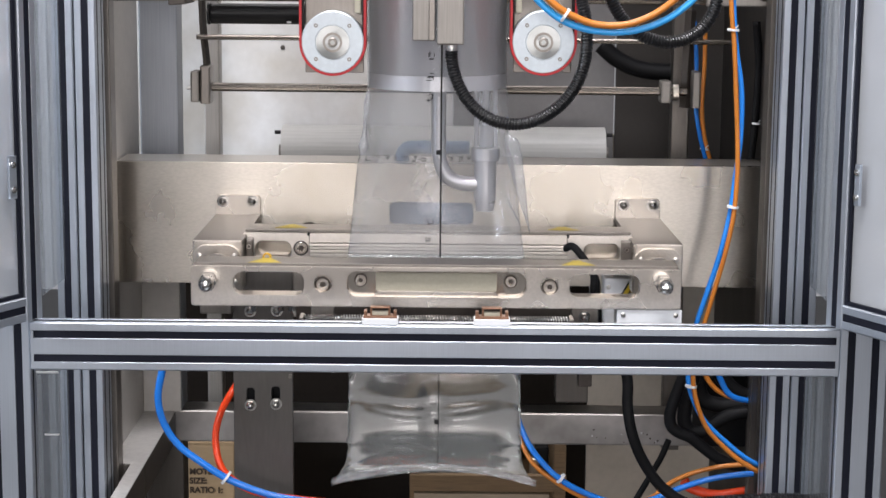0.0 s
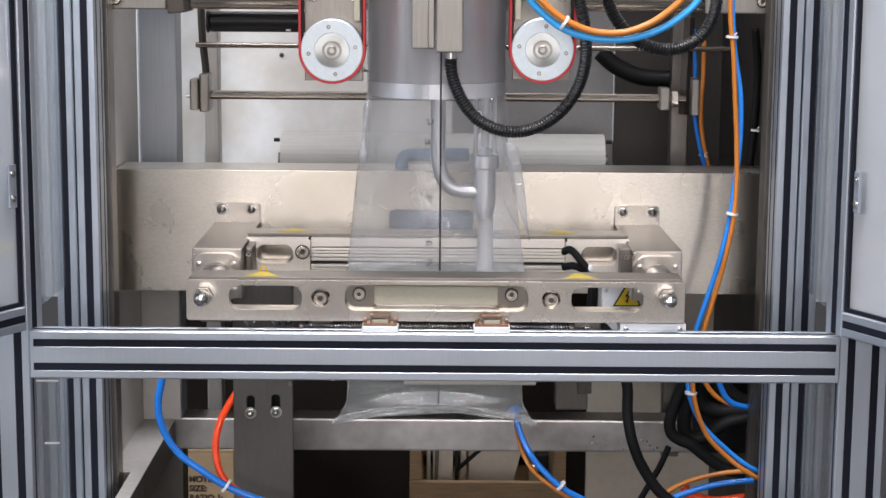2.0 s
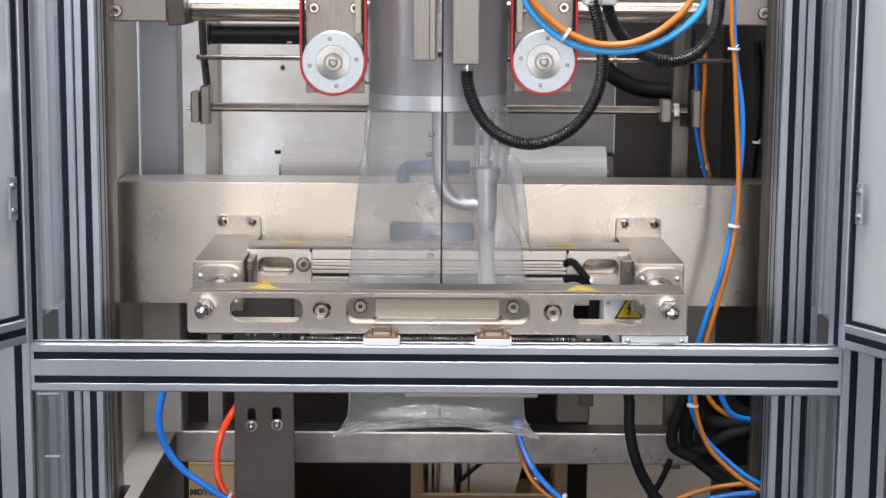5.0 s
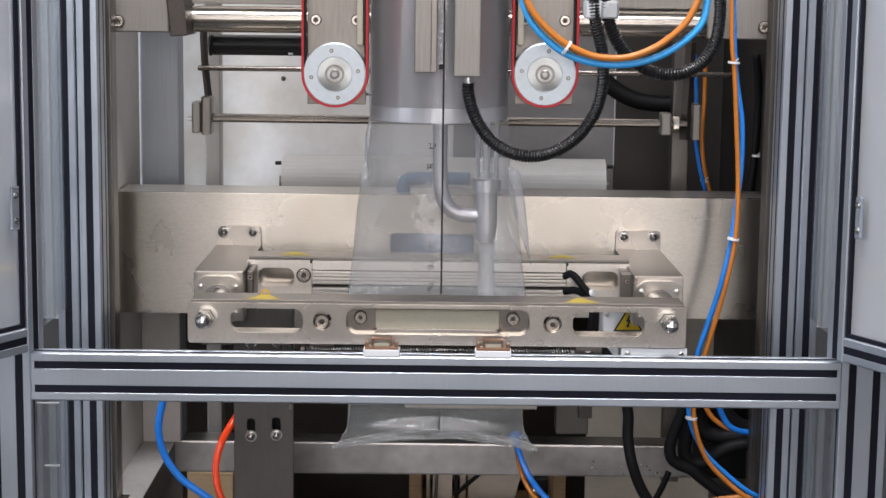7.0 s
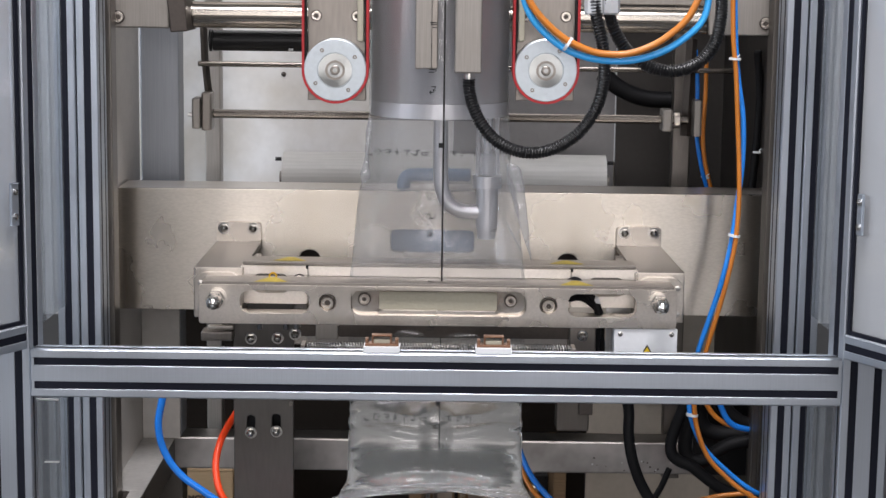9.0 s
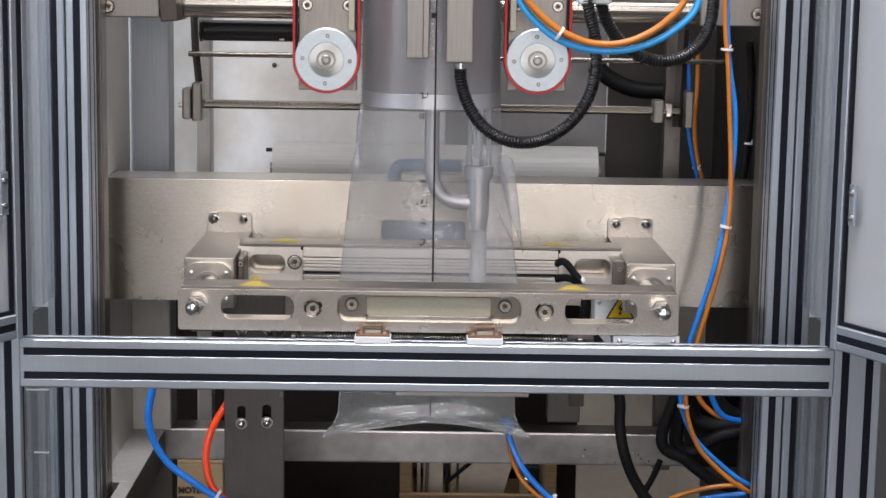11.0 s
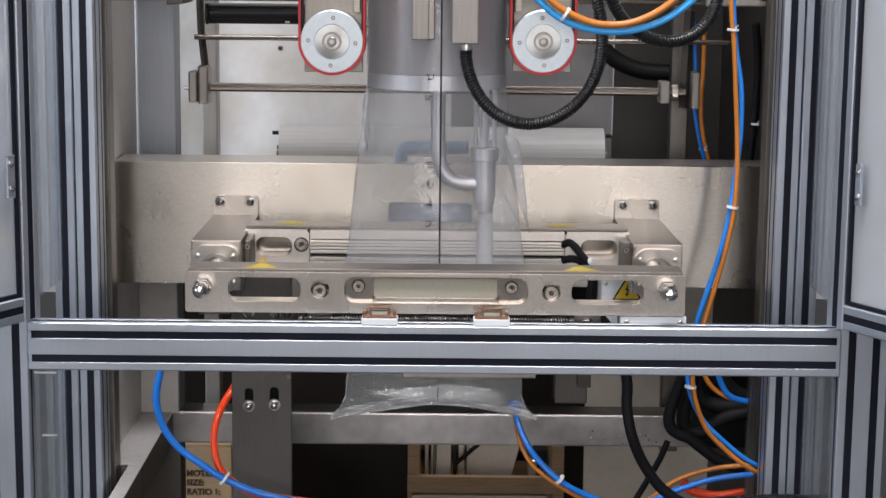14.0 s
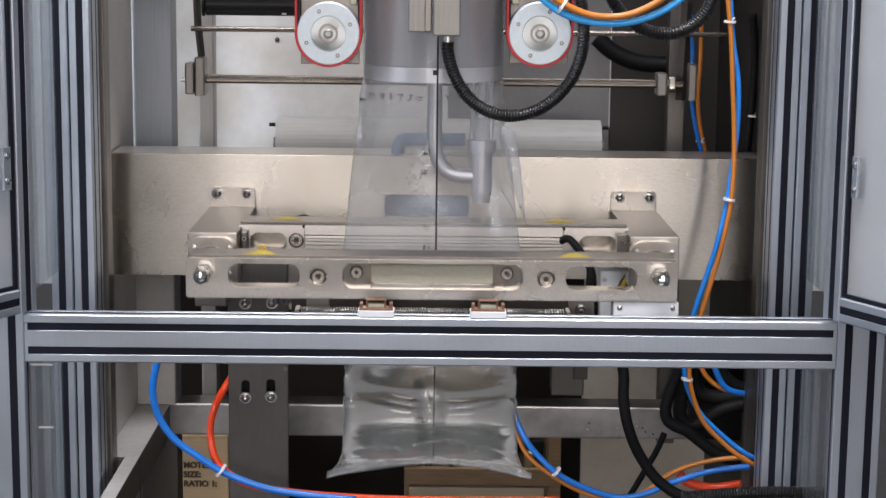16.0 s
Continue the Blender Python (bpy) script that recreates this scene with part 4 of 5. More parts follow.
def sleeve_at(z):
    """Half width and half depth of the film sleeve at a height."""
    if z >= TUBE_Z:
        return TUBE_R + 0.0022, TUBE_R + 0.0022
    k = (TUBE_Z - z) / (TUBE_Z - SEAL_Z)
    w = TUBE_R + 0.0022 + 0.0335 * k
    d = (TUBE_R + 0.0022) * (1 - k) ** 0.9 + 0.0012
    return w, d


def film_sleeve():
    s = thing("film_sleeve", "clear plastic film sleeve drawn over the forming tube", "plastic film", at=(TUBE_X, TUBE_Y, 0))
    rings = []
    zs = [2.0, 1.75, 1.55, 1.40, 1.30, TUBE_Z + 0.03, TUBE_Z + 0.004] + [TUBE_Z - (TUBE_Z - SEAL_Z - 0.03) * i / 46 for i in range(47)]
    for z in zs:
        w, d = sleeve_at(z)
        ring = []
        for i in range(96):
            a = 2 * math.pi * i / 96
            x, y = w * math.cos(a), d * math.sin(a)
            if z < TUBE_Z - 0.002:
                f = min(1, (TUBE_Z - z) / 0.05)
                # soft folds that run down from the tube's edge, and a pucker at each side
                q = 0.0016 * f * math.sin(5 * a + 9 * z) + 0.0022 * f * noise.noise((x * 14, y * 9, z * 10))
                pk = 0.007 * math.exp(-((z - (TUBE_Z - 0.072)) / 0.016) ** 2) * abs(math.cos(a)) ** 14
                x += q * math.cos(a) - pk * math.copysign(1, x)
                y += q * math.sin(a) * min(1, d / 0.03) - 0.004 * f * abs(math.cos(a)) ** 6
            ring.append((x, y, z))
        rings.append(ring)
    o = part("film", skin(rings), film_clear, s, smooth=True)
    o.visible_shadow = False
    # flattened folds: a tapering flap at one side, a crinkled gather with a knob at the other
    for rows in (((0.0850, 0.166, 1.1500, 0.0020, 0.0015), (0.0872, 0.163, 1.1470, 0.0070, 0.0035), (0.0898, 0.162, 1.1410, 0.0095, 0.0042), (0.0930, 0.163, 1.1250, 0.0102, 0.0034), (0.0980, 0.166, 1.1000, 0.0086, 0.0028), (0.1045, 0.171, 1.0680, 0.0060, 0.0022), (0.1110, 0.177, 1.0400, 0.0027, 0.0016), (0.1165, 0.184, 1.0170, 0.0006, 0.0008)),
                 ((-0.0985, 0.172, 1.2070, 0.0020, 0.0015), (-0.1000, 0.170, 1.1930, 0.0040, 0.0030), (-0.1022, 0.168, 1.1750, 0.0030, 0.0024), (-0.1030, 0.167, 1.1600, 0.0022, 0.0020), (-0.1042, 0.166, 1.1450, 0.0040, 0.0030), (-0.1048, 0.165, 1.1360, 0.0068, 0.0046), (-0.1052, 0.165, 1.1290, 0.0060, 0.0040), (-0.1075, 0.167, 1.1210, 0.0012, 0.0010)),
                 ((0.0800, 0.150, 1.0780, 0.0004, 0.0004), (0.0870, 0.150, 1.0620, 0.0015, 0.0011), (0.0955, 0.152, 1.0460, 0.0013, 0.0010), (0.1030, 0.155, 1.0320, 0.0003, 0.0003))):
        path = spline([r[:3] for r in rows], 6)
        size = spline([(r[3], r[4], 0) for r in rows], 6)
        rings = []
        for i, (p, q) in enumerate(zip(path, size)):
            ring = []
            for k in range(18):
                t = 2 * math.pi * k / 18
                wob = 1 + 0.16 * noise.noise((k * 0.7, p.z * 60, rows[0][0] * 50))
                ring.append((p.x - TUBE_X + q.x * wob * math.cos(t), p.y - TUBE_Y + q.y * wob * math.sin(t), p.z))
            rings.append(ring)
        f = part("film_fold", skin(rings), fold_film, s, "flattened gathered fold of film", smooth=True)
        f.visible_shadow = False
    # printed line down the front of the film
    pts = []
    for i in range(60):
        z = 1.5 - (1.5 - SEAL_Z - 0.02) * i / 59
        w, d = sleeve_at(z)
        pts.append(Vector((-0.0029 - TUBE_X, -d - 0.0015 - 0.002 * min(1, max(0, (TUBE_Z - z) / 0.05)), z)))
    b = bmesh.new()
    prev = None
    for p in pts:
        cur = [b.verts.new(p + Vector((dx, 0, 0))) for dx in (-0.0011, 0.0011)]
        if prev:
            b.faces.new((prev[0], prev[1], cur[1], cur[0]))
        prev = cur
    part("printed_line", b, ink, s, "thin black printed line")
    return s


film_sleeve()


BAG_L = 0.163


def bag_mesh(seed):
    """Water-filled bag: two pillows beside the middle line, a cross crease, crinkled sides and a flared flat foot."""
    L = BAG_L
    rings = []
    for j in range(61):
        k = j / 60
        z = -k * L
        w = 0.1165 + 0.0040 * k
        if k > 0.76:
            w += 0.0195 * ((k - 0.76) / 0.24) ** 1.5
        d = 0.0012 + 0.027 * max(0.0, math.sin(math.pi * min(1, k / 0.90))) ** 1.1
        crease = 0.34
        if k > 0.84:
            d = min(d, 0.0014 + 0.012 * ((1 - k) / 0.16) ** 1.5)
        ring = []
        for i in range(96):
            a = 2 * math.pi * i / 96
            x = w * math.copysign(abs(math.cos(a)) ** 0.75, math.cos(a))
            y = d * math.copysign(abs(math.sin(a)) ** 0.9, math.sin(a))
            u = abs(x) / w
            y *= 1 - 0.09 * math.exp(-((k - crease + 0.10 * u * u - 0.02 * math.sin(x * 25 + seed)) / 0.035) ** 2) * min(1, 1.4 * (1 - u ** 6))
            y *= 1 + 0.10 * math.exp(-((k - 0.73 - 0.05 * u * u + 0.02 * math.sin(x * 40 + seed)) / 0.025) ** 2) * min(1, 1.5 * (1 - u ** 4))
            zz = z + 0.022 * k ** 7 * (1 - (x / w) ** 2)
            full = min(1, d / 0.014)
            q = noise.noise((x * 12 + seed, y * 10, z * 7)) * 0.0010 * full
            q += noise.noise((x * 70, seed, z * 120)) * 0.0009 * full * max(0.0, (u - 0.72) / 0.28)
            # creases that fan out over the foot
            q += 0.0016 * math.exp(-((k - 0.90) / 0.055) ** 2) * math.sin((z * 900 + x * 130 * math.copysign(1, x)))
            q += 0.0005 * math.exp(-((u - 0.9) / 0.09) ** 2) * noise.noise((seed, z * 110, x * 20)) * full
            pinch = 1 - 0.52 * math.exp(-(x / 0.011) ** 2) * min(1, k * 3) * (1 if y < 0 else 0.4)
            side = 0.0022 * noise.noise((seed, z * 95, 0.0)) * u ** 8
            ring.append((x + side * math.copysign(1, x), y * pinch + q, zz))
        rings.append(ring)
    b = skin(rings)
    b.verts.ensure_lookup_table()
    b.faces.new([b.verts[i] for i in range(96)])
    b.faces.new([b.verts[len(b.verts) - 96 + i] for i in range(96)])
    bmesh.ops.recalc_face_normals(b, faces=b.faces)
    return b


def film_bag(seed):
    bag = thing("liquid_bag", "clear plastic bag part filled with water, sealed at its foot", "plastic bag", "bags being filled", at=(TUBE_X, TUBE_Y, 0.9))
    o = part("film", bag_mesh(seed), bag_water, bag, smooth=True)
    o.visible_shadow = False
    w = 0.1405
    b = bmesh.new()
    n = 60
    prev = None
    for i in range(n + 1):
        x = -w + 2 * w * i / n
        lift = 0.022 * (1 - (x / w) ** 2)
        cur = [b.verts.new((x, -0.0030 + 0.0022 * noise.noise((x * 45, seed, k * 1.3)), -BAG_L - 0.001 + lift + dz)) for k, dz in ((0, 0.0), (1, 0.0035), (2, 0.007), (3, 0.0105))]
        if prev:
            for k in range(3):
                b.faces.new((prev[k], cur[k], cur[k + 1], prev[k + 1]))
        prev = cur
    s = part("foot_seal", b, fold_film, bag, "crimped foot seal")
    s.visible_shadow = False
    part("printed_line", box(0.0048, 0.0062, -0.0115, -0.0113, -BAG_L + 0.03, 0.0, 0), ink, bag, "thin black printed line")
    return bag


BAGS = [film_bag(3), film_bag(8), film_bag(13)]


def filling_pipe():
    f = thing("filling_pipe", "stainless filling pipe with elbow and nozzle inside the film", "filling pipe")
    Y = 0.20
    part("down_pipe", tube([(-0.0069, 0.2000, 1.2523), (-0.0065, 0.2000, 1.1924), (-0.0062, 0.2000, 1.1396), (-0.0045, 0.2000, 1.1131), (0.0040, 0.2000, 1.0926), (0.0207, 0.2000, 1.0821), (0.0479, 0.2000, 1.0800)], 0.0098, 18, 12), tube_steel, f, smooth=True)
    x, z0 = 0.0562, 1.1302
    zc, z1, z2 = 1.1128, 1.0594, 1.0449
    part("nozzle_body", lathe([(0.0145, z1), (0.0145, zc - 0.001), (0.011, zc), (0.011, z2 + 0.0), (0.0118, z1)], 28, "Z", (x, Y, 0), None, True), tube_steel, f, smooth=False)
    part("collar", lathe([(0.019, zc), (0.019, z0 - 0.001), (0.0178, z0), (0.0085, z0), (0.0085, zc)], 28, "Z", (x, Y, 0), None, True), tube_steel, f)
    part("spout", lathe([(0.0118, z2), (0.0128, z1 + 0.001), (0.0105, z1 + 0.001), (0.0105, z2)], 24, "Z", (x, Y, 0), None, True), tube_steel, f)
    for dx in (-0.0125, 0.0125):
        part("guide_rod", rod((x + dx, Y, z0), (x + dx, Y, TUBE_Z + 0.12), 0.0028, 12), tube_steel, f)
    part("valve_stem", rod((x, Y, z0), (x, Y, TUBE_Z + 0.12), 0.0048, 14), tube_steel, f)
    part("stem_nut", rod((x, Y, z0), (x, Y, z0 + 0.010), 0.0085, 6, 0.001), tube_steel, f)
    return f


filling_pipe()


def water_stream():
    x = 0.0577
    s = thing("water_stream", "stream of water falling from the nozzle", "water", at=(x, 0.20, 1.0449))
    rings = []
    for j in range(30):
        z = -0.105 * j / 29
        r = 0.0098 + 0.0022 * (j / 29)
        rings.append([((r + 0.0016 * noise.noise((math.cos(a) * 3, math.sin(a) * 3, z * 40))) * math.cos(a), r * math.sin(a), z) for a in [2 * math.pi * i / 24 for i in range(24)]])
    o = part("jet", skin(rings), water_mat, s, smooth=True)
    o.visible_shadow = False
    return s


STREAM = water_stream()
PULLEYS = []


def belt_unit(cx, cz, mirror, y=0.105):
    """Film pull belt: back plate, red belt round a zinc pulley, tension bar."""
    u = thing("belt_unit", "film pull belt with red belt and zinc pulley", "belt drive", "film pull belts", at=(cx, y, cz))
    R, top = 0.0425, 0.40
    part("back_plate", plate([(-0.037, -0.0405), (0.038, -0.0405), (0.038, top), (-0.037, top)], [], 0.030, 0.038, 0.001), steel_dark, u)
    loop_o = [(R * math.cos(radians(a)), R * math.sin(radians(a))) for a in range(180, 361, 6)] + [(R, top), (-R, top)]
    k = (R - 0.0033) / R
    loop_i = [(x * k, z * k if z <= 0.001 else z - 0.0033) for x, z in loop_o]
    part("belt", plate(loop_o, [loop_i], -0.001, 0.028, 0.0006), red_belt, u, "red rubber belt")
    part("tooth_face", plate([(x * k * 0.998, z * k * 0.998 if z <= 0.001 else z - 0.0034) for x, z in loop_o], [[(x * k * 0.955, z * k * 0.955 if z <= 0.001 else z - 0.006) for x, z in loop_o]], 0.001, 0.027, 0), rubber, u, "black toothed inner face")
    p = part("pulley", lathe([(0.0398, 0.026), (0.0398, 0.001), (0.0385, 0.0), (0.0225, 0.0), (0.0222, 0.0012), (0.013, 0.0012), (0.0115, -0.0005), (0.0085, -0.0005), (0.0082, 0.0008), (0.0003, 0.0008)], 48, "Y"), zinc, u, "zinc plated pulley disc")
    p.location = (0, -0.0015, 0)
    hub = part("hub", lathe([(0.0212, 0.0008), (0.0212, -0.0004), (0.0120, -0.0006)], 40, "Y"), turned_zinc, p, "turned bright hub")
    part("axle_screw", lathe([(0.0062, 0.0), (0.0062, -0.0035), (0.005, -0.0042), (0.0030, -0.0042), (0.0028, 0.0), (0.0003, 0.0)], 18, "Y"), steel_dark, p)
    part("axle_ring", lathe([(0.0125, -0.0004), (0.0125, -0.0016), (0.0095, -0.0016), (0.0095, -0.0004)], 28, "Y", (0, 0, 0), None, True), steel_dark, p)
    for a in (45, 135, 225, 315):
        part("screw", lathe([(0.0027, 0.0005), (0.0027, -0.0006), (0.0012, -0.0006), (0.0010, 0.0002), (0.0002, 0.0002)], 12, "Y", (0.030 * math.cos(radians(a)), 0, 0.030 * math.sin(radians(a)))), steel_dark, p)
    part("tension_bar", box(0.0275, 0.0355, 0.004, 0.024, 0.036, top, 0.002) if mirror < 0 else box(-0.0355, -0.0275, 0.004, 0.024, 0.036, top, 0.002), cream, u, "pale plastic tension bar")
    for dx in (-0.026, 0.026):
        socket_bolt((dx, 0.030, 0.0675), 0.0062, u, 0.004)
    PULLEYS.append(p)
    return u


belt_unit(-0.1415, 1.2723, -1)
belt_unit(0.1258, 1.2749, 1)


def seal_block_left():
    s = thing("seal_backing", "fixed stainless backing strip of the vertical seal", "sealing strip")
    x0, x1 = -0.0399, -0.0125
    z = 1.2770
    part("strip", box(x0, x1, 0.070, 0.098, z, 1.75, 0.0015), steel_mid, s)
    part("edge", box(x1 - 0.007, x1 + 0.001, 0.066, 0.0695, z + 0.001, 1.75, 0.001), steel_dark, s)
    return s


seal_block_left()


def vertical_sealer():
    s = thing("vertical_sealer", "stainless vertical sealing bar with black ribbed hose", "sealing bar")
    x0, x1 = 0.0093, 0.0430
    z = 1.2733
    part("bar", box(x0, x1, 0.050, 0.092, z, 1.75, 0.002), steel_mid, s)
    xg, zg = 0.0279, 1.2709
    part("gland", lathe([(0.0068, z), (0.0068, z - 0.006), (0.0052, z - 0.0065), (0.0052, z - 0.013)], 18, "Z", (xg, 0.066, 0)), chrome, s)
    part("hose", ribbed([(xg, 0.066, z - 0.008), (0.0281, 0.0660, 1.2537), (0.0332, 0.0640, 1.2327), (0.0440, 0.0600, 1.2105), (0.0610, 0.0550, 1.1913), (0.0843, 0.0500, 1.1792), (0.1105, 0.0500, 1.1758), (0.1371, 0.0500, 1.1824), (0.1615, 0.0500, 1.1981), (0.1801, 0.0500, 1.2207), (0.1908, 0.0500, 1.2454), (0.1951, 0.0500, 1.2734), (0.1931, 0.0500, 1.3047), (0.1869, 0.0500, 1.3324), (0.1823, 0.0500, 1.3530), (0.1796, 0.0500, 1.3874)], 0.0083), hose_black, s, "black ribbed hose")
    return s


SEALER = vertical_sealer()


def film_print(kind):
    """Print that travels with the film: eye mark and unreadable characters drawn as bars."""
    p = thing("film_print", "black eye mark and characters printed on clear film", "film print", "print repeats on the film")
    rnd = random.Random(7)
    part("eye_mark", box(-0.0046, 0.0018, -0.0006, 0.0, -0.0032, 0.0032, 0.0004), ink, p, "black square eye mark")

    def glyph(x, z, s, y=0.0):
        b = None
        for _ in range(5):
            if rnd.random() < 0.5:
                u, v, w = rnd.uniform(-s, 0.2 * s), rnd.uniform(-s, s), rnd.uniform(0.7, 1.5) * s
                b = box(x + u, x + u + w, y - 0.0003, y, z + v, z + v + 0.0011, 0, b)
            else:
                u, v, w = rnd.uniform(-s, s), rnd.uniform(-s, 0.0), rnd.uniform(0.7, 1.4) * s
                b = box(x + u, x + u + 0.0011, y - 0.0003, y, z + v, z + v + w, 0, b)
        part("character", b, ink, p)
    for k in range(2 if kind else 0):
        glyph(-0.0135, -0.100 - 0.027 * k, 0.0052)
    for k in range(4):
        glyph(-0.0135, 0.162 - 0.029 * k, 0.0052)
    for k in range(7):
        glyph(-0.096 + 0.0122 * k, -0.037 + 0.0012 * math.sin(k), 0.0044, 0.06)
    for k in range(3):
        glyph(0.014 + 0.0122 * k, -0.037, 0.0044, 0.06)
    return p


PRINTS = [film_print(i) for i in range(4)]


# ---------------------------------------------------------------- rods, cylinders and rollers behind the tube
def linkage():
    l = thing("linkage", "steel rods and clamp blocks of the film guide linkage", "linkage")
    part("upper_rod", rod((-0.3846, 0.6200, 1.2509), (0.4506, 0.6200, 1.2497), 0.0042, 16, 0.0006), rod_steel, l)
    part("lower_rod", rod((-0.3752, 0.6200, 1.1738), (0.3782, 0.6200, 1.1729), 0.0068, 18, 0.0006), rod_steel, l)
    part("clamp_block", box(-0.3779, -0.3621, 0.600, 0.645, 1.1482, 1.2077, 0.003), steel_dark, l)
    part("clamp_plate", box(-0.3920, -0.3789, 0.595, 0.640, 1.1512, 1.1992, 0.003), steel_mid, l)
    part("clamp_screw", rod((-0.3980, 0.6000, 1.1735), (-0.3918, 0.6000, 1.1735), 0.0035, 12), chrome, l)
    part("lever", sweep([Vector((-0.3772, 0.6300, 1.3107)), Vector((-0.3753, 0.6300, 1.2583)), Vector((-0.3691, 0.6300, 1.1969))], 0.0058, 4), steel_dark, l)
    part("clamp_block", box(0.3363, 0.3520, 0.600, 0.640, 1.1559, 1.1900, 0.003), steel_mid, l)
    part("clamp_plate", box(0.3844, 0.3966, 0.595, 0.640, 1.1488, 1.2046, 0.003), steel_mid, l)
    part("lever", sweep([Vector((0.3821, 0.6300, 1.2985)), Vector((0.3797, 0.6300, 1.2285)), Vector((0.3767, 0.6300, 1.1472))], 0.0085, 4), bracket_dark, l)
    part("collar", rod((0.3562, 0.6200, 1.1718), (0.3650, 0.6200, 1.1719), 0.0125, 18, 0.001), steel_mill, l)
    return l


linkage()


def cross_beam():
    c = thing("cross_beam", "steel cross beam with round shaft between the corner plates", "cross beam")
    x0, x1 = -0.3821, 0.3769
    part("upper_beam", box(x0, x1, 0.44, 0.49, 1.3531, 1.3959, 0.002), steel_mid, c)
    zr = 1.3315
    part("roller", rod((x0, 0.43, zr), (x1, 0.43, zr), 0.0188, 40, 0.001), steel_roll, c, "smooth dull steel roller", smooth=False)
    part("end_bracket", plate([(-0.3882, 1.3079), (-0.3644, 1.3096), (-0.3709, 1.3973), (-0.3977, 1.3972)], [], 0.360, 0.46, 0.002), bracket_dark, c, "dark slanted end bracket")
    return c


cross_beam()


def air_cylinder():
    a = thing("air_cylinder", "black round air cylinder under the cross beam", "air cylinder")
    z = 1.2920
    part("barrel", rod((-0.3460, 0.50, z), (-0.1900, 0.50, z), 0.0152, 28, 0.002), plastic_black, a, smooth=False)
    part("end_cap", rod((-0.3510, 0.50, z), (-0.3468, 0.50, z), 0.0165, 28, 0.001), plastic_black, a)
    part("label_chip", box(-0.2326, -0.2259, 0.4835, 0.4850, z - 0.013, z - 0.010, 0), white_plastic, a)
    a.location = (0, 0, 0)
    return a


air_cylinder()


def film_roll():
    r = thing("film_roll", "pale wound roll of plastic film behind the beam", "film roll")
    z = 1.0537
    part("roll", lathe([(0.012, -0.2687), (0.044, -0.2687 + 0.001), (0.044, 0.2686 - 0.001), (0.012, 0.2686)], 40, "X", (0, 0.80, z)), roll_grey, r, smooth=False)
    for side in (-1, 1):
        part("end_pin", rod((side * 0.2690, 0.775, z + 0.034), (side * 0.2790, 0.775, z + 0.034), 0.0032, 12), plastic_black, r)
        part("core", rod((side * 0.2690, 0.80, z), (side * 0.2740, 0.80, z), 0.011, 18), steel_dark, r)
    return r


film_roll()


# ---------------------------------------------------------------- hoses and tubing
def run(name, label, category, r, mat, pts, group="pneumatic tubes", ribs=False):
    ob = part(name, ribbed(pts, r) if ribs else tube(pts, r, 10, 10), mat, None, smooth=not ribs)
    return tagged(ob, label, category, group)


def tie(p, r, direction):
    """White cable tie round a bundle."""
    d = Vector(direction).normalized()
    c = Vector(p)
    b = rod(c - d * 0.0016, c + d * 0.0016, r, 14)
    rod(c, c + Vector((0.006, -0.004, 0.006)), 0.0009, 6, bm=b)
    return tagged(part("cable_tie", b, white_plastic), "white plastic cable tie round tubing", "cable tie", "cable ties")


run("air_tube", "light blue air tube in a loop before the belts", "air tube", 0.0043, blue_light, [(0.0881, 0.0200, 1.3870), (0.0946, 0.0200, 1.3599), (0.1066, 0.0200, 1.3382), (0.1297, 0.0200, 1.3158), (0.1541, 0.0200, 1.3016), (0.1853, 0.0200, 1.2936), (0.2232, 0.0200, 1.2931), (0.2575, 0.0200, 1.3023), (0.2880, 0.0200, 1.3203), (0.3114, 0.0200, 1.3451), (0.3185, 0.0200, 1.3818)])
run("air_tube", "orange air tube in a loop before the belts", "air tube", 0.0043, orange_tube, [(0.0905, 0.0130, 1.3870), (0.1005, 0.0130, 1.3614), (0.1151, 0.0130, 1.3425), (0.1360, 0.0130, 1.3236), (0.1568, 0.0130, 1.3115), (0.1845, 0.0130, 1.3021), (0.2189, 0.0130, 1.3017), (0.2496, 0.0130, 1.3121), (0.2752, 0.0130, 1.3293), (0.2938, 0.0130, 1.3492), (0.3093, 0.0130, 1.3818)])
tie((0.1467, 0.0160, 1.3127), 0.0095, (0.8, 0, -0.5))
run("ribbed_hose", "black ribbed cable hose hanging in a loop", "hose", 0.0085, hose_black, [(0.1986, 0.0900, 1.3733), (0.2027, 0.0900, 1.3488), (0.2117, 0.0900, 1.3243), (0.2286, 0.0900, 1.3004), (0.2554, 0.0900, 1.2822), (0.2875, 0.0900, 1.2774), (0.3172, 0.0900, 1.2883), (0.3363, 0.0900, 1.3124), (0.3431, 0.0900, 1.3463), (0.3425, 0.0900, 1.3883)], "ribbed hoses", True)


def gland(px, name="cable_gland"):
    g = thing("cable_gland", "pale grey plastic cable gland on a hose end", "cable gland", "cable glands", at=px)
    part("nut", lathe([(0.0105, -0.011), (0.0125, -0.009), (0.0125, 0.009), (0.0105, 0.011)], 8, "Z"), grey_plastic, g)
    part("neck", lathe([(0.0085, 0.0112), (0.0085, 0.05)], 14, "Z"), grey_plastic, g)
    return g


gland((0.1812, 0.0550, 1.3585))
gland((0.2041, 0.0920, 1.3579))
run("ribbed_hose", "black hose arching behind the linkage", "hose", 0.0140, rubber, [(0.2600, 0.8200, 1.2330), (0.2860, 0.8200, 1.2110), (0.3172, 0.8200, 1.1960), (0.3500, 0.8200, 1.1900), (0.3900, 0.8200, 1.1900)], "ribbed hoses")

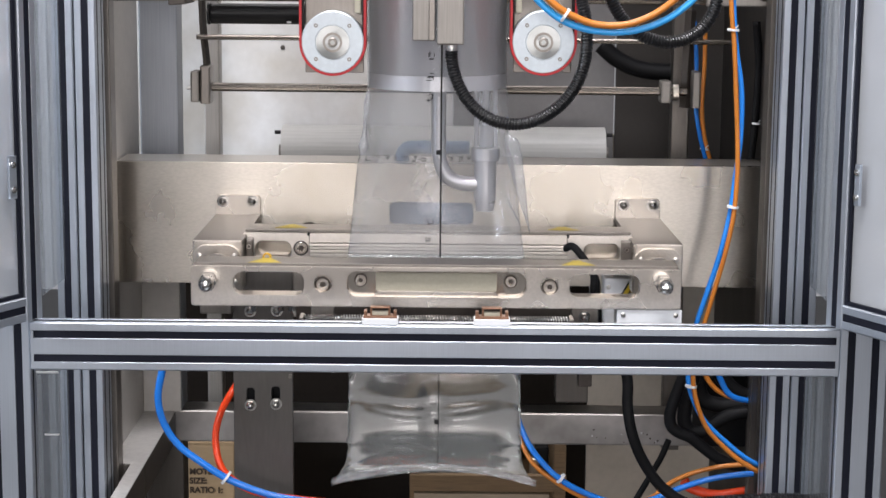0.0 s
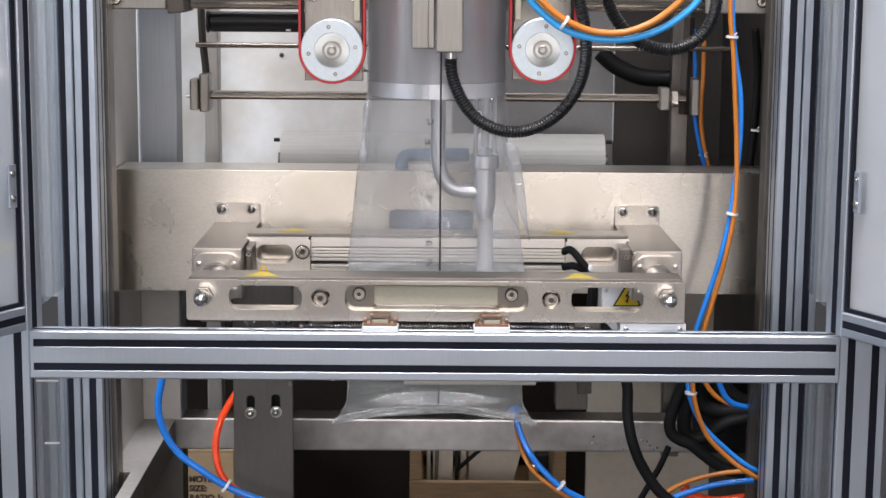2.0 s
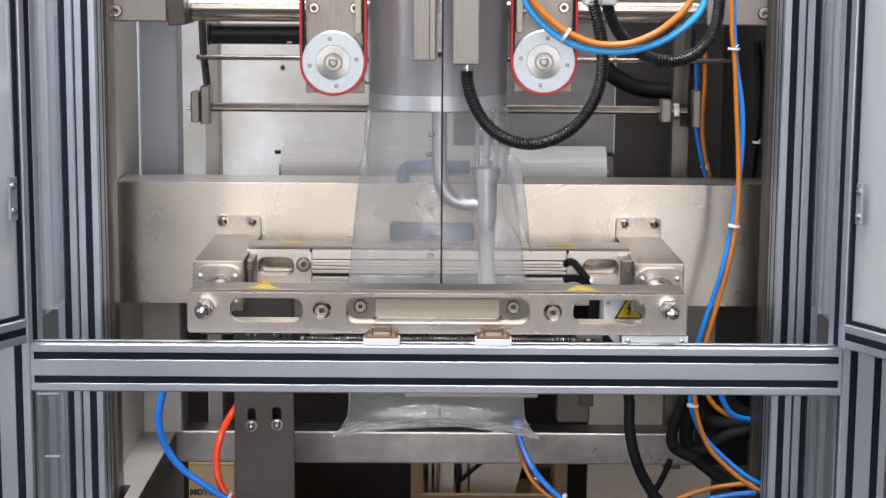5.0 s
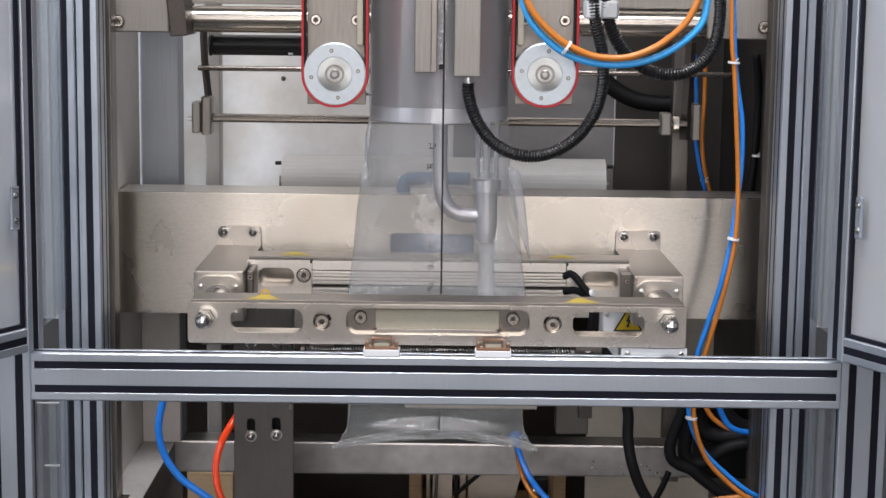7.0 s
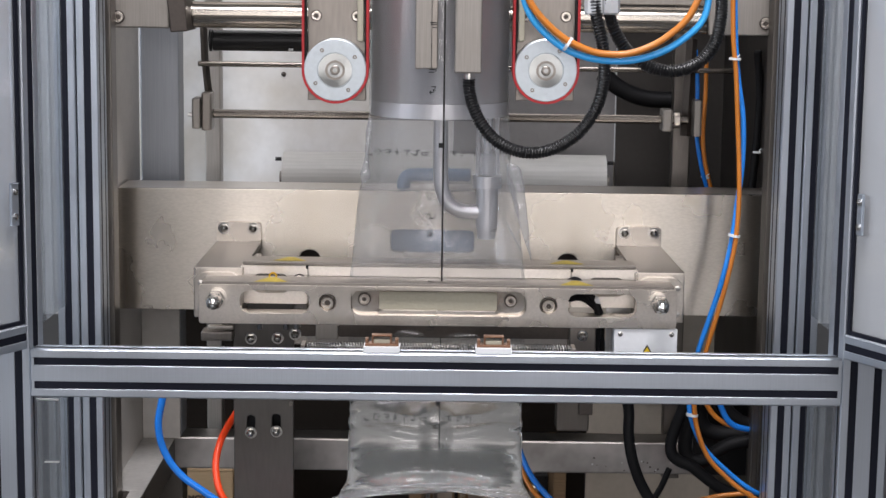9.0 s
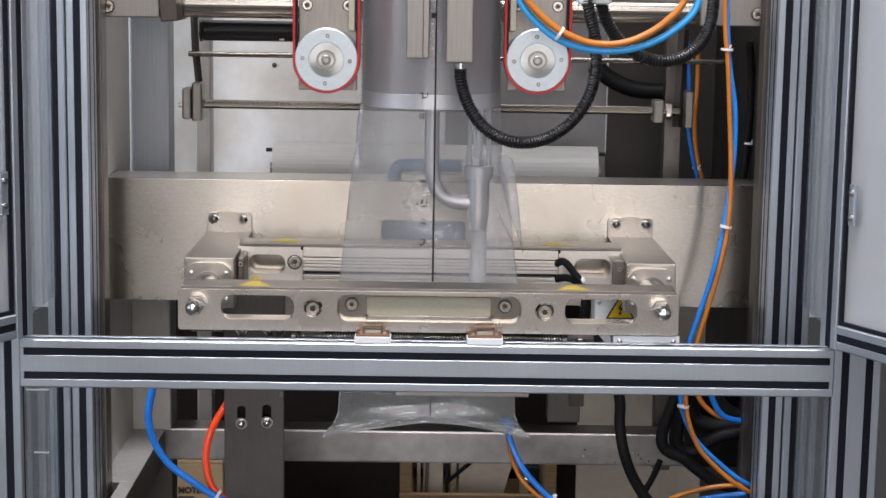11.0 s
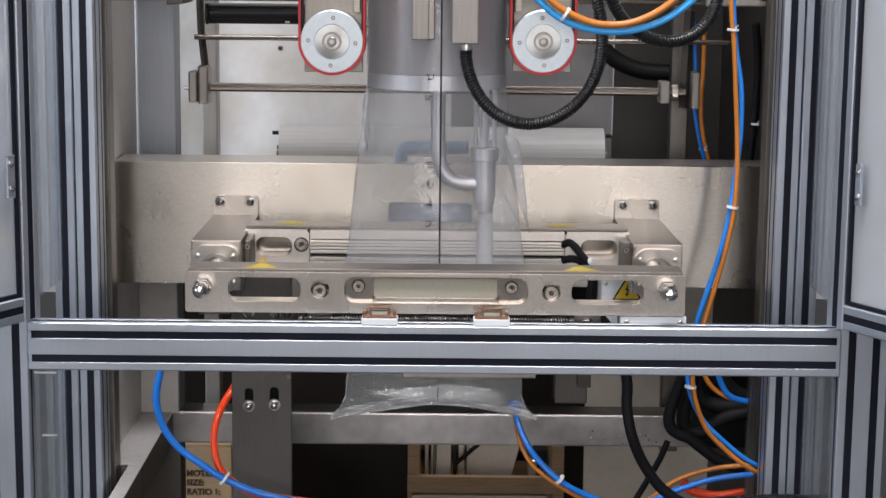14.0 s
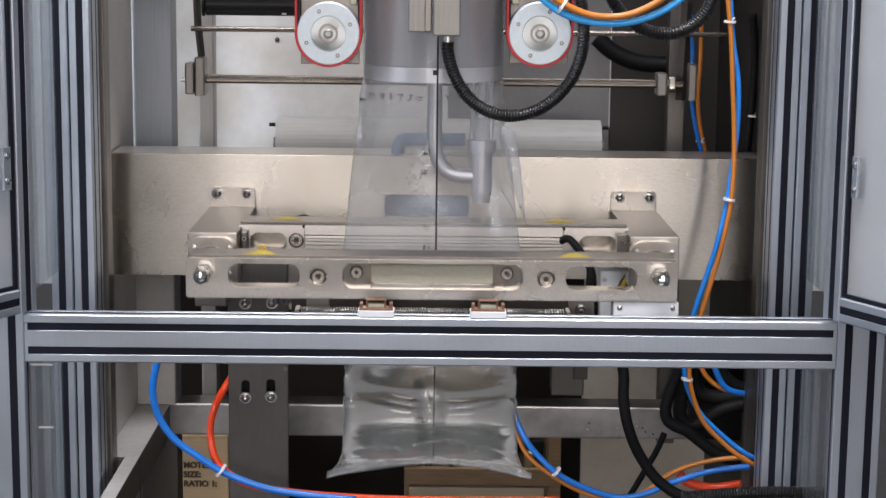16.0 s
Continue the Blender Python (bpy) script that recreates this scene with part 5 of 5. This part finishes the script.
run("air_tube", "blue air tube running down beside the jaws", "air tube", 0.0037, blue_mid, [(0.3940, 0.3100, 1.3873), (0.3980, 0.3100, 1.3104), (0.4037, 0.3100, 1.2561), (0.4126, 0.3100, 1.2015), (0.4139, 0.3100, 1.1385), (0.4081, 0.3100, 1.0750), (0.4026, 0.3100, 1.0270), (0.3909, 0.3100, 0.9706), (0.3743, 0.3100, 0.9138), (0.3598, 0.3100, 0.8647), (0.3516, 0.3100, 0.8154), (0.3544, 0.3100, 0.7742), (0.3742, 0.3100, 0.7311), (0.4076, 0.3100, 0.6972), (0.4433, 0.3100, 0.6698), (0.4901, 0.3300, 0.6440)])
run("air_tube", "orange air tube running down beside the jaws", "air tube", 0.0034, orange_tube, [(0.3904, 0.3020, 1.3873), (0.3937, 0.3020, 1.3107), (0.3991, 0.3020, 1.2643), (0.4035, 0.3020, 1.2021), (0.4079, 0.3020, 1.1393), (0.4097, 0.3020, 1.0840), (0.4068, 0.3020, 1.0282), (0.3968, 0.3020, 0.9720), (0.3826, 0.3020, 0.9154), (0.3698, 0.3020, 0.8665), (0.3585, 0.3020, 0.8173), (0.3598, 0.3020, 0.7721), (0.3773, 0.3020, 0.7225), (0.4066, 0.3020, 0.6894), (0.4423, 0.3020, 0.6621), (0.4905, 0.3300, 0.6339)])
tie((0.3974, 0.3050, 1.2835), 0.0085, (0.05, 0, 1))
tie((0.4054, 0.3050, 1.0374), 0.0085, (0.15, 0, 1))
tie((0.3551, 0.3050, 0.7795), 0.0085, (0.1, 0, 1))
run("air_tube", "thin blue air tube behind the linkage", "air tube", 0.0034, blue_tube, [(0.3920, 0.6600, 1.2798), (0.3973, 0.6600, 1.2179), (0.3974, 0.6600, 1.1554), (0.4061, 0.6600, 1.1016), (0.4183, 0.6600, 1.0566), (0.4248, 0.6600, 1.0203)])
run("air_tube", "thin orange air tube behind the linkage", "air tube", 0.0034, orange_tube, [(0.4126, 0.6800, 1.2791), (0.4130, 0.6800, 1.2077), (0.4112, 0.6800, 1.1448), (0.4162, 0.6800, 1.0996), (0.4275, 0.6800, 1.0542), (0.4332, 0.6800, 1.0177)])
tie((0.4147, 0.6650, 1.0786), 0.007, (0.2, 0, 1))
run("cable", "black cable along the cabinet side", "cable", 0.0062, rubber, [(0.4794, 0.6000, 1.2830), (0.4853, 0.6000, 1.2137), (0.4828, 0.6000, 1.1349), (0.4770, 0.6000, 1.0465), (0.4727, 0.6000, 0.9662)], "black cables")
tie((0.4845, 0.5980, 1.1263), 0.0075, (0.05, 0, 1))

run("air_tube", "blue air tube sagging under the rail", "air tube", 0.0050, blue_tube, [(-0.3671, 0.1600, 0.8763), (-0.3732, 0.1600, 0.8337), (-0.3799, 0.1600, 0.7932), (-0.3730, 0.1600, 0.7581), (-0.3530, 0.1600, 0.7268), (-0.3229, 0.1600, 0.7034), (-0.2850, 0.1600, 0.6792), (-0.2317, 0.1600, 0.6590), (-0.1782, 0.1600, 0.6498), (-0.1077, 0.1600, 0.6432)])
run("air_tube", "orange-red air tube sagging under the rail", "air tube", 0.0050, red_tube, [(-0.2626, 0.2680, 0.8370), (-0.2802, 0.2660, 0.7969), (-0.2962, 0.2450, 0.7712), (-0.3037, 0.2150, 0.7557), (-0.3078, 0.1950, 0.7308), (-0.3011, 0.1750, 0.7007), (-0.2862, 0.1700, 0.6801), (-0.2541, 0.1700, 0.6604), (-0.2004, 0.1700, 0.6505), (-0.1086, 0.1800, 0.6400), (0.0150, 0.1900, 0.6344), (0.1701, 0.1900, 0.6356)])
tie((-0.2898, 0.1620, 0.6817), 0.0105, (0.8, 0, -0.6))
run("air_tube", "blue air tube drooping behind the bag", "air tube", 0.0044, blue_tube, [(0.1023, 0.4000, 0.7669), (0.1096, 0.3800, 0.7250), (0.1191, 0.3600, 0.6964), (0.1367, 0.3400, 0.6682), (0.1711, 0.3300, 0.6349), (0.2125, 0.3300, 0.6115), (0.2620, 0.3300, 0.5965), (0.3029, 0.3300, 0.6019), (0.3475, 0.3300, 0.6209), (0.3962, 0.3300, 0.6366), (0.4492, 0.3300, 0.6437), (0.4902, 0.3300, 0.6423)])
run("air_tube", "orange air tube drooping behind the bag", "air tube", 0.0036, orange_tube, [(0.1051, 0.4050, 0.7572), (0.1126, 0.3850, 0.7023), (0.1188, 0.3650, 0.6780), (0.1347, 0.3450, 0.6523), (0.1674, 0.3350, 0.6275), (0.2131, 0.3350, 0.6022), (0.2585, 0.3350, 0.5915), (0.3041, 0.3400, 0.6013), (0.3451, 0.3450, 0.6300), (0.3956, 0.3450, 0.6474), (0.4514, 0.3450, 0.6537), (0.4925, 0.3450, 0.6523)])
tie((0.1743, 0.3280, 0.6347), 0.0085, (0.7, 0, -0.6))
run("cable", "thick black cable hanging below the jaws", "cable", 0.0080, rubber, [(0.2093, 0.3000, 0.8983), (0.2444, 0.2900, 0.8519), (0.2604, 0.2700, 0.7998), (0.2610, 0.2600, 0.7616), (0.2681, 0.2500, 0.7220), (0.2857, 0.2500, 0.6813), (0.3168, 0.2500, 0.6421), (0.3651, 0.2500, 0.6194), (0.4804, 0.2700, 0.6105)], "black cables")
run("cable", "black cable loop behind the tubing", "cable", 0.0088, rubber, [(0.3732, 0.4200, 0.8070), (0.3609, 0.4200, 0.7682), (0.3484, 0.4200, 0.7336), (0.3415, 0.4200, 0.7076), (0.3445, 0.4200, 0.6893), (0.3567, 0.4200, 0.6790), (0.3737, 0.4200, 0.6721), (0.3910, 0.4200, 0.6583), (0.4170, 0.4200, 0.6393), (0.4427, 0.4200, 0.6289), (0.4776, 0.4200, 0.6239)], "black cables")
run("cable", "black cable doubled behind the loop", "cable", 0.0105, rubber, [(0.3869, 0.4450, 0.8014), (0.3780, 0.4450, 0.7580), (0.3688, 0.4450, 0.7230), (0.3663, 0.4450, 0.6923), (0.3753, 0.4450, 0.6766), (0.3941, 0.4450, 0.6741), (0.4108, 0.4450, 0.6865), (0.4358, 0.4450, 0.7007), (0.4832, 0.4450, 0.7081)], "black cables")
run("cable", "black cable bundle turning into the cabinet side", "cable", 0.0125, rubber, [(0.3998, 0.4750, 0.7947), (0.3911, 0.4750, 0.7419), (0.3987, 0.4750, 0.7173), (0.4214, 0.4750, 0.7086), (0.4489, 0.4750, 0.7088), (0.4884, 0.4750, 0.7091)], "black cables")
run("cable", "black cable curving under the rail", "cable", 0.0125, rubber, [(0.4157, 0.5100, 0.7780), (0.4325, 0.5100, 0.7425), (0.4505, 0.5100, 0.7230), (0.4725, 0.5100, 0.7142), (0.5205, 0.5100, 0.7128)], "black cables")
run("cable", "thin black cable slanting to the floor", "cable", 0.0050, rubber, [(0.3578, 0.5500, 0.6321), (0.3470, 0.5500, 0.6045), (0.3284, 0.5500, 0.5694), (0.3096, 0.5500, 0.5351), (0.2986, 0.5500, 0.5119)], "black cables")
run("air_tube", "orange air tube behind the black cables", "air tube", 0.0036, orange_tube, [(0.3806, 0.4000, 0.8031), (0.3916, 0.4000, 0.7690), (0.4114, 0.4000, 0.7477), (0.4410, 0.4000, 0.7368), (0.4951, 0.4200, 0.7260)])
run("air_tube", "blue air tube behind the black cables", "air tube", 0.0044, blue_tube, [(0.3978, 0.3950, 0.8129), (0.4100, 0.3950, 0.7704), (0.4283, 0.3950, 0.7431), (0.4662, 0.4000, 0.7335), (0.5016, 0.4100, 0.7278)])
run("air_tube", "orange-red air tube on the cabinet bottom", "air tube", 0.0075, red_tube, [(0.3767, 0.5000, 0.5813), (0.3884, 0.5000, 0.5687), (0.4249, 0.4800, 0.5653), (0.4767, 0.4800, 0.5719), (0.5289, 0.4800, 0.5696)])
run("ribbed_hose", "black ribbed conduit low beside the post", "hose", 0.0090, hose_black, [(0.3381, 0.2000, 0.6376), (0.4041, 0.2000, 0.6438), (0.4818, 0.2000, 0.6467), (0.5443, 0.2000, 0.6415)], "ribbed hoses", True)


def hanging_bracket():
    h = thing("hanging_bracket", "dull steel slotted bracket plate hanging below the jaws", "bracket")
    Yb = 0.245
    slots = [rounded(-0.2702, -0.2592, 0.7553, 0.7860, 0.0050), rounded(-0.2357, -0.2239, 0.7572, 0.7879, 0.0050)]
    x0, x1 = -0.2885, -0.2059
    part("plate", plate([(x0, 0.42), (x1, 0.42), (x1, 0.9513), (x0, 0.9513)], slots, Yb, Yb + 0.008, 0.001), plate_dull, h)
    part("backing", box(x0 + 0.005, x1 - 0.005, Yb + 0.03, Yb + 0.04, 0.45, 0.8743, 0), plastic_black, h)
    for c in ((-0.2648, 0.2440, 0.7620), (-0.2294, 0.2440, 0.7639), (-0.2642, 0.2440, 0.8951), (-0.2276, 0.2440, 0.8962), (-0.2034, 0.2440, 0.9019)):
        hex_bolt(c, 0.0058, h, 0.006)
    part("stop_block", box(-0.3295, -0.2863, 0.215, 0.25, 0.8966, 0.9092, 0.002), steel_dark, h)
    part("stop_arm", box(-0.3209, -0.2855, 0.222, 0.232, 0.9107, 0.9170, 0.002), steel_mill, h)
    part("carrier", box(-0.2680, -0.1865, 0.2545, 0.30, 0.885, 0.9500, 0.0015), steel_mill, h, "milled steel carrier block")
    part("pin", rod((-0.2091, 0.241, 0.8037), (-0.2091, 0.246, 0.8037), 0.003, 12), steel_dark, h)
    return h


hanging_bracket()


def support_block():
    b = thing("support_block", "dull steel support block under the rear jaw", "support block")
    part("block", box(0.1693, 0.2169, 0.40, 0.44, 0.7290, 0.8102, 0.002), steel_shaded, b)
    socket_bolt((0.2107, 0.4000, 0.7660), 0.0045, b)
    part("stay", box(0.2010, 0.2209, 0.385, 0.398, 0.7573, 0.8126, 0.001), bracket_dark, b)
    return b


support_block()


# ---------------------------------------------------------------- boxes on the floor behind
def lettering(text, size, parent, m):
    cu = bpy.data.curves.new("lettering", "FONT")
    cu.body, cu.size, cu.extrude, cu.offset = text, size, 0.0004, 0.0006
    ob = new("lettering", cu)
    dg = bpy.context.evaluated_depsgraph_get()
    me = bpy.data.meshes.new_from_object(ob.evaluated_get(dg))
    bpy.data.objects.remove(ob)
    me.transform(m)
    me.materials.clear()
    me.materials.append(faded_ink)
    o = new("lettering", me)
    o.parent = parent
    return o


def carton(x0, x1, y0, z0, z1, words=()):
    c = thing("carton", "brown corrugated cardboard carton with black print" if words else "brown corrugated cardboard carton, closed with tape", "carton", "cartons behind the machine", at=((x0 + x1) / 2, y0, z0))
    w, h = (x1 - x0) / 2, z1 - z0
    part("body", box(-w, w, 0, 0.30, 0, h - 0.004, 0.003), card, c)
    part("flap", box(-w, w - 0.001, -0.001, 0.149, h - 0.0038, h, 0.001), card, c)
    part("flap", box(-w, w - 0.001, 0.151, 0.30, h - 0.0038, h, 0.001), card, c)
    for k, t in enumerate(words):
        lettering(t, 0.0155, c, pose(-0.034, -0.0012, h - 0.060 - 0.0175 * k, 90, 0, 0))
    return c


carton(-0.4752, -0.3779, 1.0, 0.25, 0.4939, ("MOTEL", "SIZE:", "RATIO 1:"))
carton(-0.4979, -0.3530, 0.99, 0.0, 0.249)


def crate():
    """Pine crate with slats and steel bars standing in it."""
    x0, x1 = -0.0556, 0.2248
    zt = 0.5140
    c = thing("wooden_crate", "pale pine crate with steel bars standing in it", "crate", at=((x0 + x1) / 2, 0.92, 0))
    w = (x1 - x0) / 2
    for k in range(7):
        z1 = zt - 0.054 - (0.034 + (k - 1) * 0.064 if k else 0)
        if z1 > 0.06:
            part("slat", box(-w + 0.008 * (k > 0), w - 0.03 * (k > 0), 0, 0.016, z1 - (0.058 if k else 0.030), z1, 0.002), wood_pale if k else wood, c)
            part("slat", box(-w, w, 0.30, 0.316, z1 - 0.058, z1, 0.002), wood, c)
    for x in (-w, w - 0.022):
        part("corner_post", box(x, x + 0.022, 0.0165, 0.05, 0.002, zt, 0.002), wood, c)
        part("corner_post", box(x, x + 0.022, 0.265, 0.2995, 0.002, zt, 0.002), wood, c)
        part("side_board", box(x, x + 0.018, 0.0505, 0.2645, zt - 0.10, zt - 0.005, 0.002), wood, c)
    part("floor_board", box(-w + 0.001, w - 0.001, 0.017, 0.299, 0.02, 0.036, 0.002), wood, c)
    # boards, bars and a sheet standing in the crate
    part("board", box(-w + 0.042, -w + 0.078, 0.12, 0.132, 0.04, zt + 0.01, 0.001), beige_sheet, c, "pale board offcut")
    part("steel_bar", box(-w + 0.030, -w + 0.037, 0.10, 0.107, 0.04, zt + 0.006, 0.001), chrome, c)
    part("steel_bar", box(-w + 0.082, -w + 0.089, 0.115, 0.122, 0.04, zt + 0.004, 0.001), plastic_black, c)
    part("steel_bar", box(-w + 0.092, -w + 0.103, 0.11, 0.118, 0.04, zt + 0.008, 0.001), steel_mill, c)
    part("steel_bar", rod((-w + 0.085, 0.105, zt - 0.062), (-w + 0.136, 0.105, zt - 0.016), 0.0038, 10), rubber, c, "slanted dark bar")
    part("steel_bar", rod((-w + 0.036, 0.09, 0.04), (-w + 0.050, 0.09, zt), 0.0030, 10), steel_dark, c)
    part("steel_sheet", plate([(-w + 0.108, 0.10), (w - 0.075, zt - 0.035), (w - 0.050, zt - 0.010), (w - 0.052, zt + 0.012), (-w + 0.108, zt + 0.012)], [], 0.135, 0.139, 0.0005), beige_sheet, c, "pale sheet with a slanted edge")
    part("block", box(w - 0.050, w - 0.026, 0.10, 0.14, 0.04, zt - 0.03, 0.004), rubber, c, "dark block")
    part("block", box(w - 0.062, w - 0.045, 0.08, 0.10, 0.04, zt - 0.044, 0.003), steel_mill, c)
    return c


crate()

# ---------------------------------------------------------------- motion
def motions():
    P = 8.0
    # front jaw: open 0, shut 1
    jaw = [(-0.10, 0.0), (0.0, 0.40), (0.06, 0.75), (0.15, 1.0), (1.05, 1.0), (1.15, 0.9), (1.25, 0.62), (1.35, 0.28), (1.45, 0.05), (1.55, 0.0)]

    def cycle(keys, base=0.0):
        rows = []
        for k in (-1, 0, 1, 2):
            rows += [(k * P + t, v) for t, v in keys]
        def value(t):
            for (a, va), (b, vb) in zip(rows, rows[1:]):
                if a <= t <= b:
                    f = 0 if b == a else (t - a) / (b - a)
                    return va + (vb - va) * f
            return rows[-1][1]
        ts = sorted({0.0, 16.0} | {t for t, _ in rows if 0 < t < 16})
        return [(t, value(t)) for t in ts]
    walk(FRONT_JAW, [(t, pose(0, 0.104 * v, 0)) for t, v in cycle(jaw)])
    walk(REAR_JAW, [(t, pose(0, -0.080 * v, 0)) for t, v in cycle(jaw)])
    # vertical sealer: moves in to press the film
    seal = [(-0.30, 0.0), (-0.18, 1.0), (0.78, 1.0), (0.90, 0.0), (1.75, 0.0), (1.90, 1.0), (2.50, 1.0), (2.62, 0.0)]
    walk(SEALER, [(t, pose(-0.0185 * v, 0, 0)) for t, v in cycle(seal)])
    # bags: drawn down, filled, lengthened, sealed and dropped
    top = BAG_TOP
    up, mid, low = top + 0.160, top + 0.098, top
    for bag, start in zip(BAGS, (-8.0, 0.0, 8.0)):
        rows = [(start + 1.15, up), (start + 1.25, up - 0.006), (start + 1.45, mid), (start + 7.30, mid - 0.004), (start + 7.5, mid - 0.060), (start + 7.7, low), (start + 7.97, low), (start + 8.15, low + 0.0145), (start + 9.02, low + 0.0145), (start + 9.1, low - 0.010), (start + 9.2, low - 0.065), (start + 9.3, low - 0.26), (start + 9.42, low - 0.54), (start + 9.52, low - 0.62)]
        rows = [r for r in rows if 0 < r[0] < 16]
        first = {-8.0: low + 0.002, 0.0: up, 8.0: up}[start]
        last = {-8.0: low - 0.62, 0.0: low - 0.62, 8.0: low + 0.002}[start]
        walk(bag, [(0, pose(TUBE_X, TUBE_Y, first))] + [(t, pose(TUBE_X, TUBE_Y, z)) for t, z in rows] + [(16, pose(TUBE_X, TUBE_Y, last))])
    # water: slides out of the spout when the valve opens
    zs = 1.0449
    flow = [(1.85, 0.115), (2.0, 0.0), (7.30, 0.0), (7.42, 0.115)]
    walk(STREAM, [(t, pose(0.0577, 0.20, zs + v)) for t, v in cycle(flow)])
    # print travels with the film, down the sloping front of the sleeve, and drops with the bag
    pitch, slope = 0.370, (TUBE_R + 0.004) / (TUBE_Z - SEAL_Z)
    z_a = 1.1310
    tilt = math.degrees(math.atan(slope))
    first_pull, second_pull = 0.218, 0.1054

    def drawn(t):
        """Length of film drawn down since the start."""
        n, u = divmod(t, P)
        f = min(1, max(0, (u - 1.15) / 0.30))
        g = min(1, max(0, (u - 7.36) / 0.39))
        return n * (first_pull + second_pull) + first_pull * f * f * (3 - 2 * f) + second_pull * g * g * (3 - 2 * g)

    def where(z):
        if z > TUBE_Z:
            return pose(-0.0044, TUBE_Y - TUBE_R - 0.0045, z)
        if z > SEAL_Z:
            return pose(-0.0044, TUBE_Y - 0.005 - (z - SEAL_Z) * slope, z, tilt)
        return pose(-0.0044, TUBE_Y - 0.034, z, 0)
    times = sorted({0.0, 16.0} | {k * P + u for k in (0, 1) for u in (0.02, 0.15, 1.02, 1.10, 1.15, 1.20, 1.25, 1.30, 1.35, 1.40, 1.45, 1.5, 7.36, 7.46, 7.56, 7.66, 7.75)})
    for n, p in enumerate(PRINTS):
        free = (n - 1) * P + 9.05
        rows = []
        for t in times:
            z = z_a + (n - 1) * pitch - drawn(t)
            if n < 3 and t > free:
                u = t - free
                z = z_a + (n - 1) * pitch - drawn(free) - min(0.62, 4.0 * u * u)
            elif z < SEAL_Z and 0.1 < t - free + 1.05 < 2:
                z += 0.018
            rows.append((t, where(z)))
        walk(p, rows)
    # pulleys turn as the film is drawn
    for p in PULLEYS:
        s = 1 if p is PULLEYS[0] else -1
        rows, a = [(0, 0)], 0
        for k in (0, 8):
            for t, d in ((1.15, 0), (1.21, 52), (1.27, 75), (1.33, 80), (1.39, 65), (1.45, 35), (7.38, 0), (7.48, 36), (7.58, 60), (7.66, 42), (7.75, 16)):
                a += d
                rows.append((k + t, a))
        rows.append((16, a))
        walk(p, [(t, pose(0, -0.0015, 0, 0, s * a, 0)) for t, a in rows])


BAG_TOP = 0.6602 + BAG_L
motions()
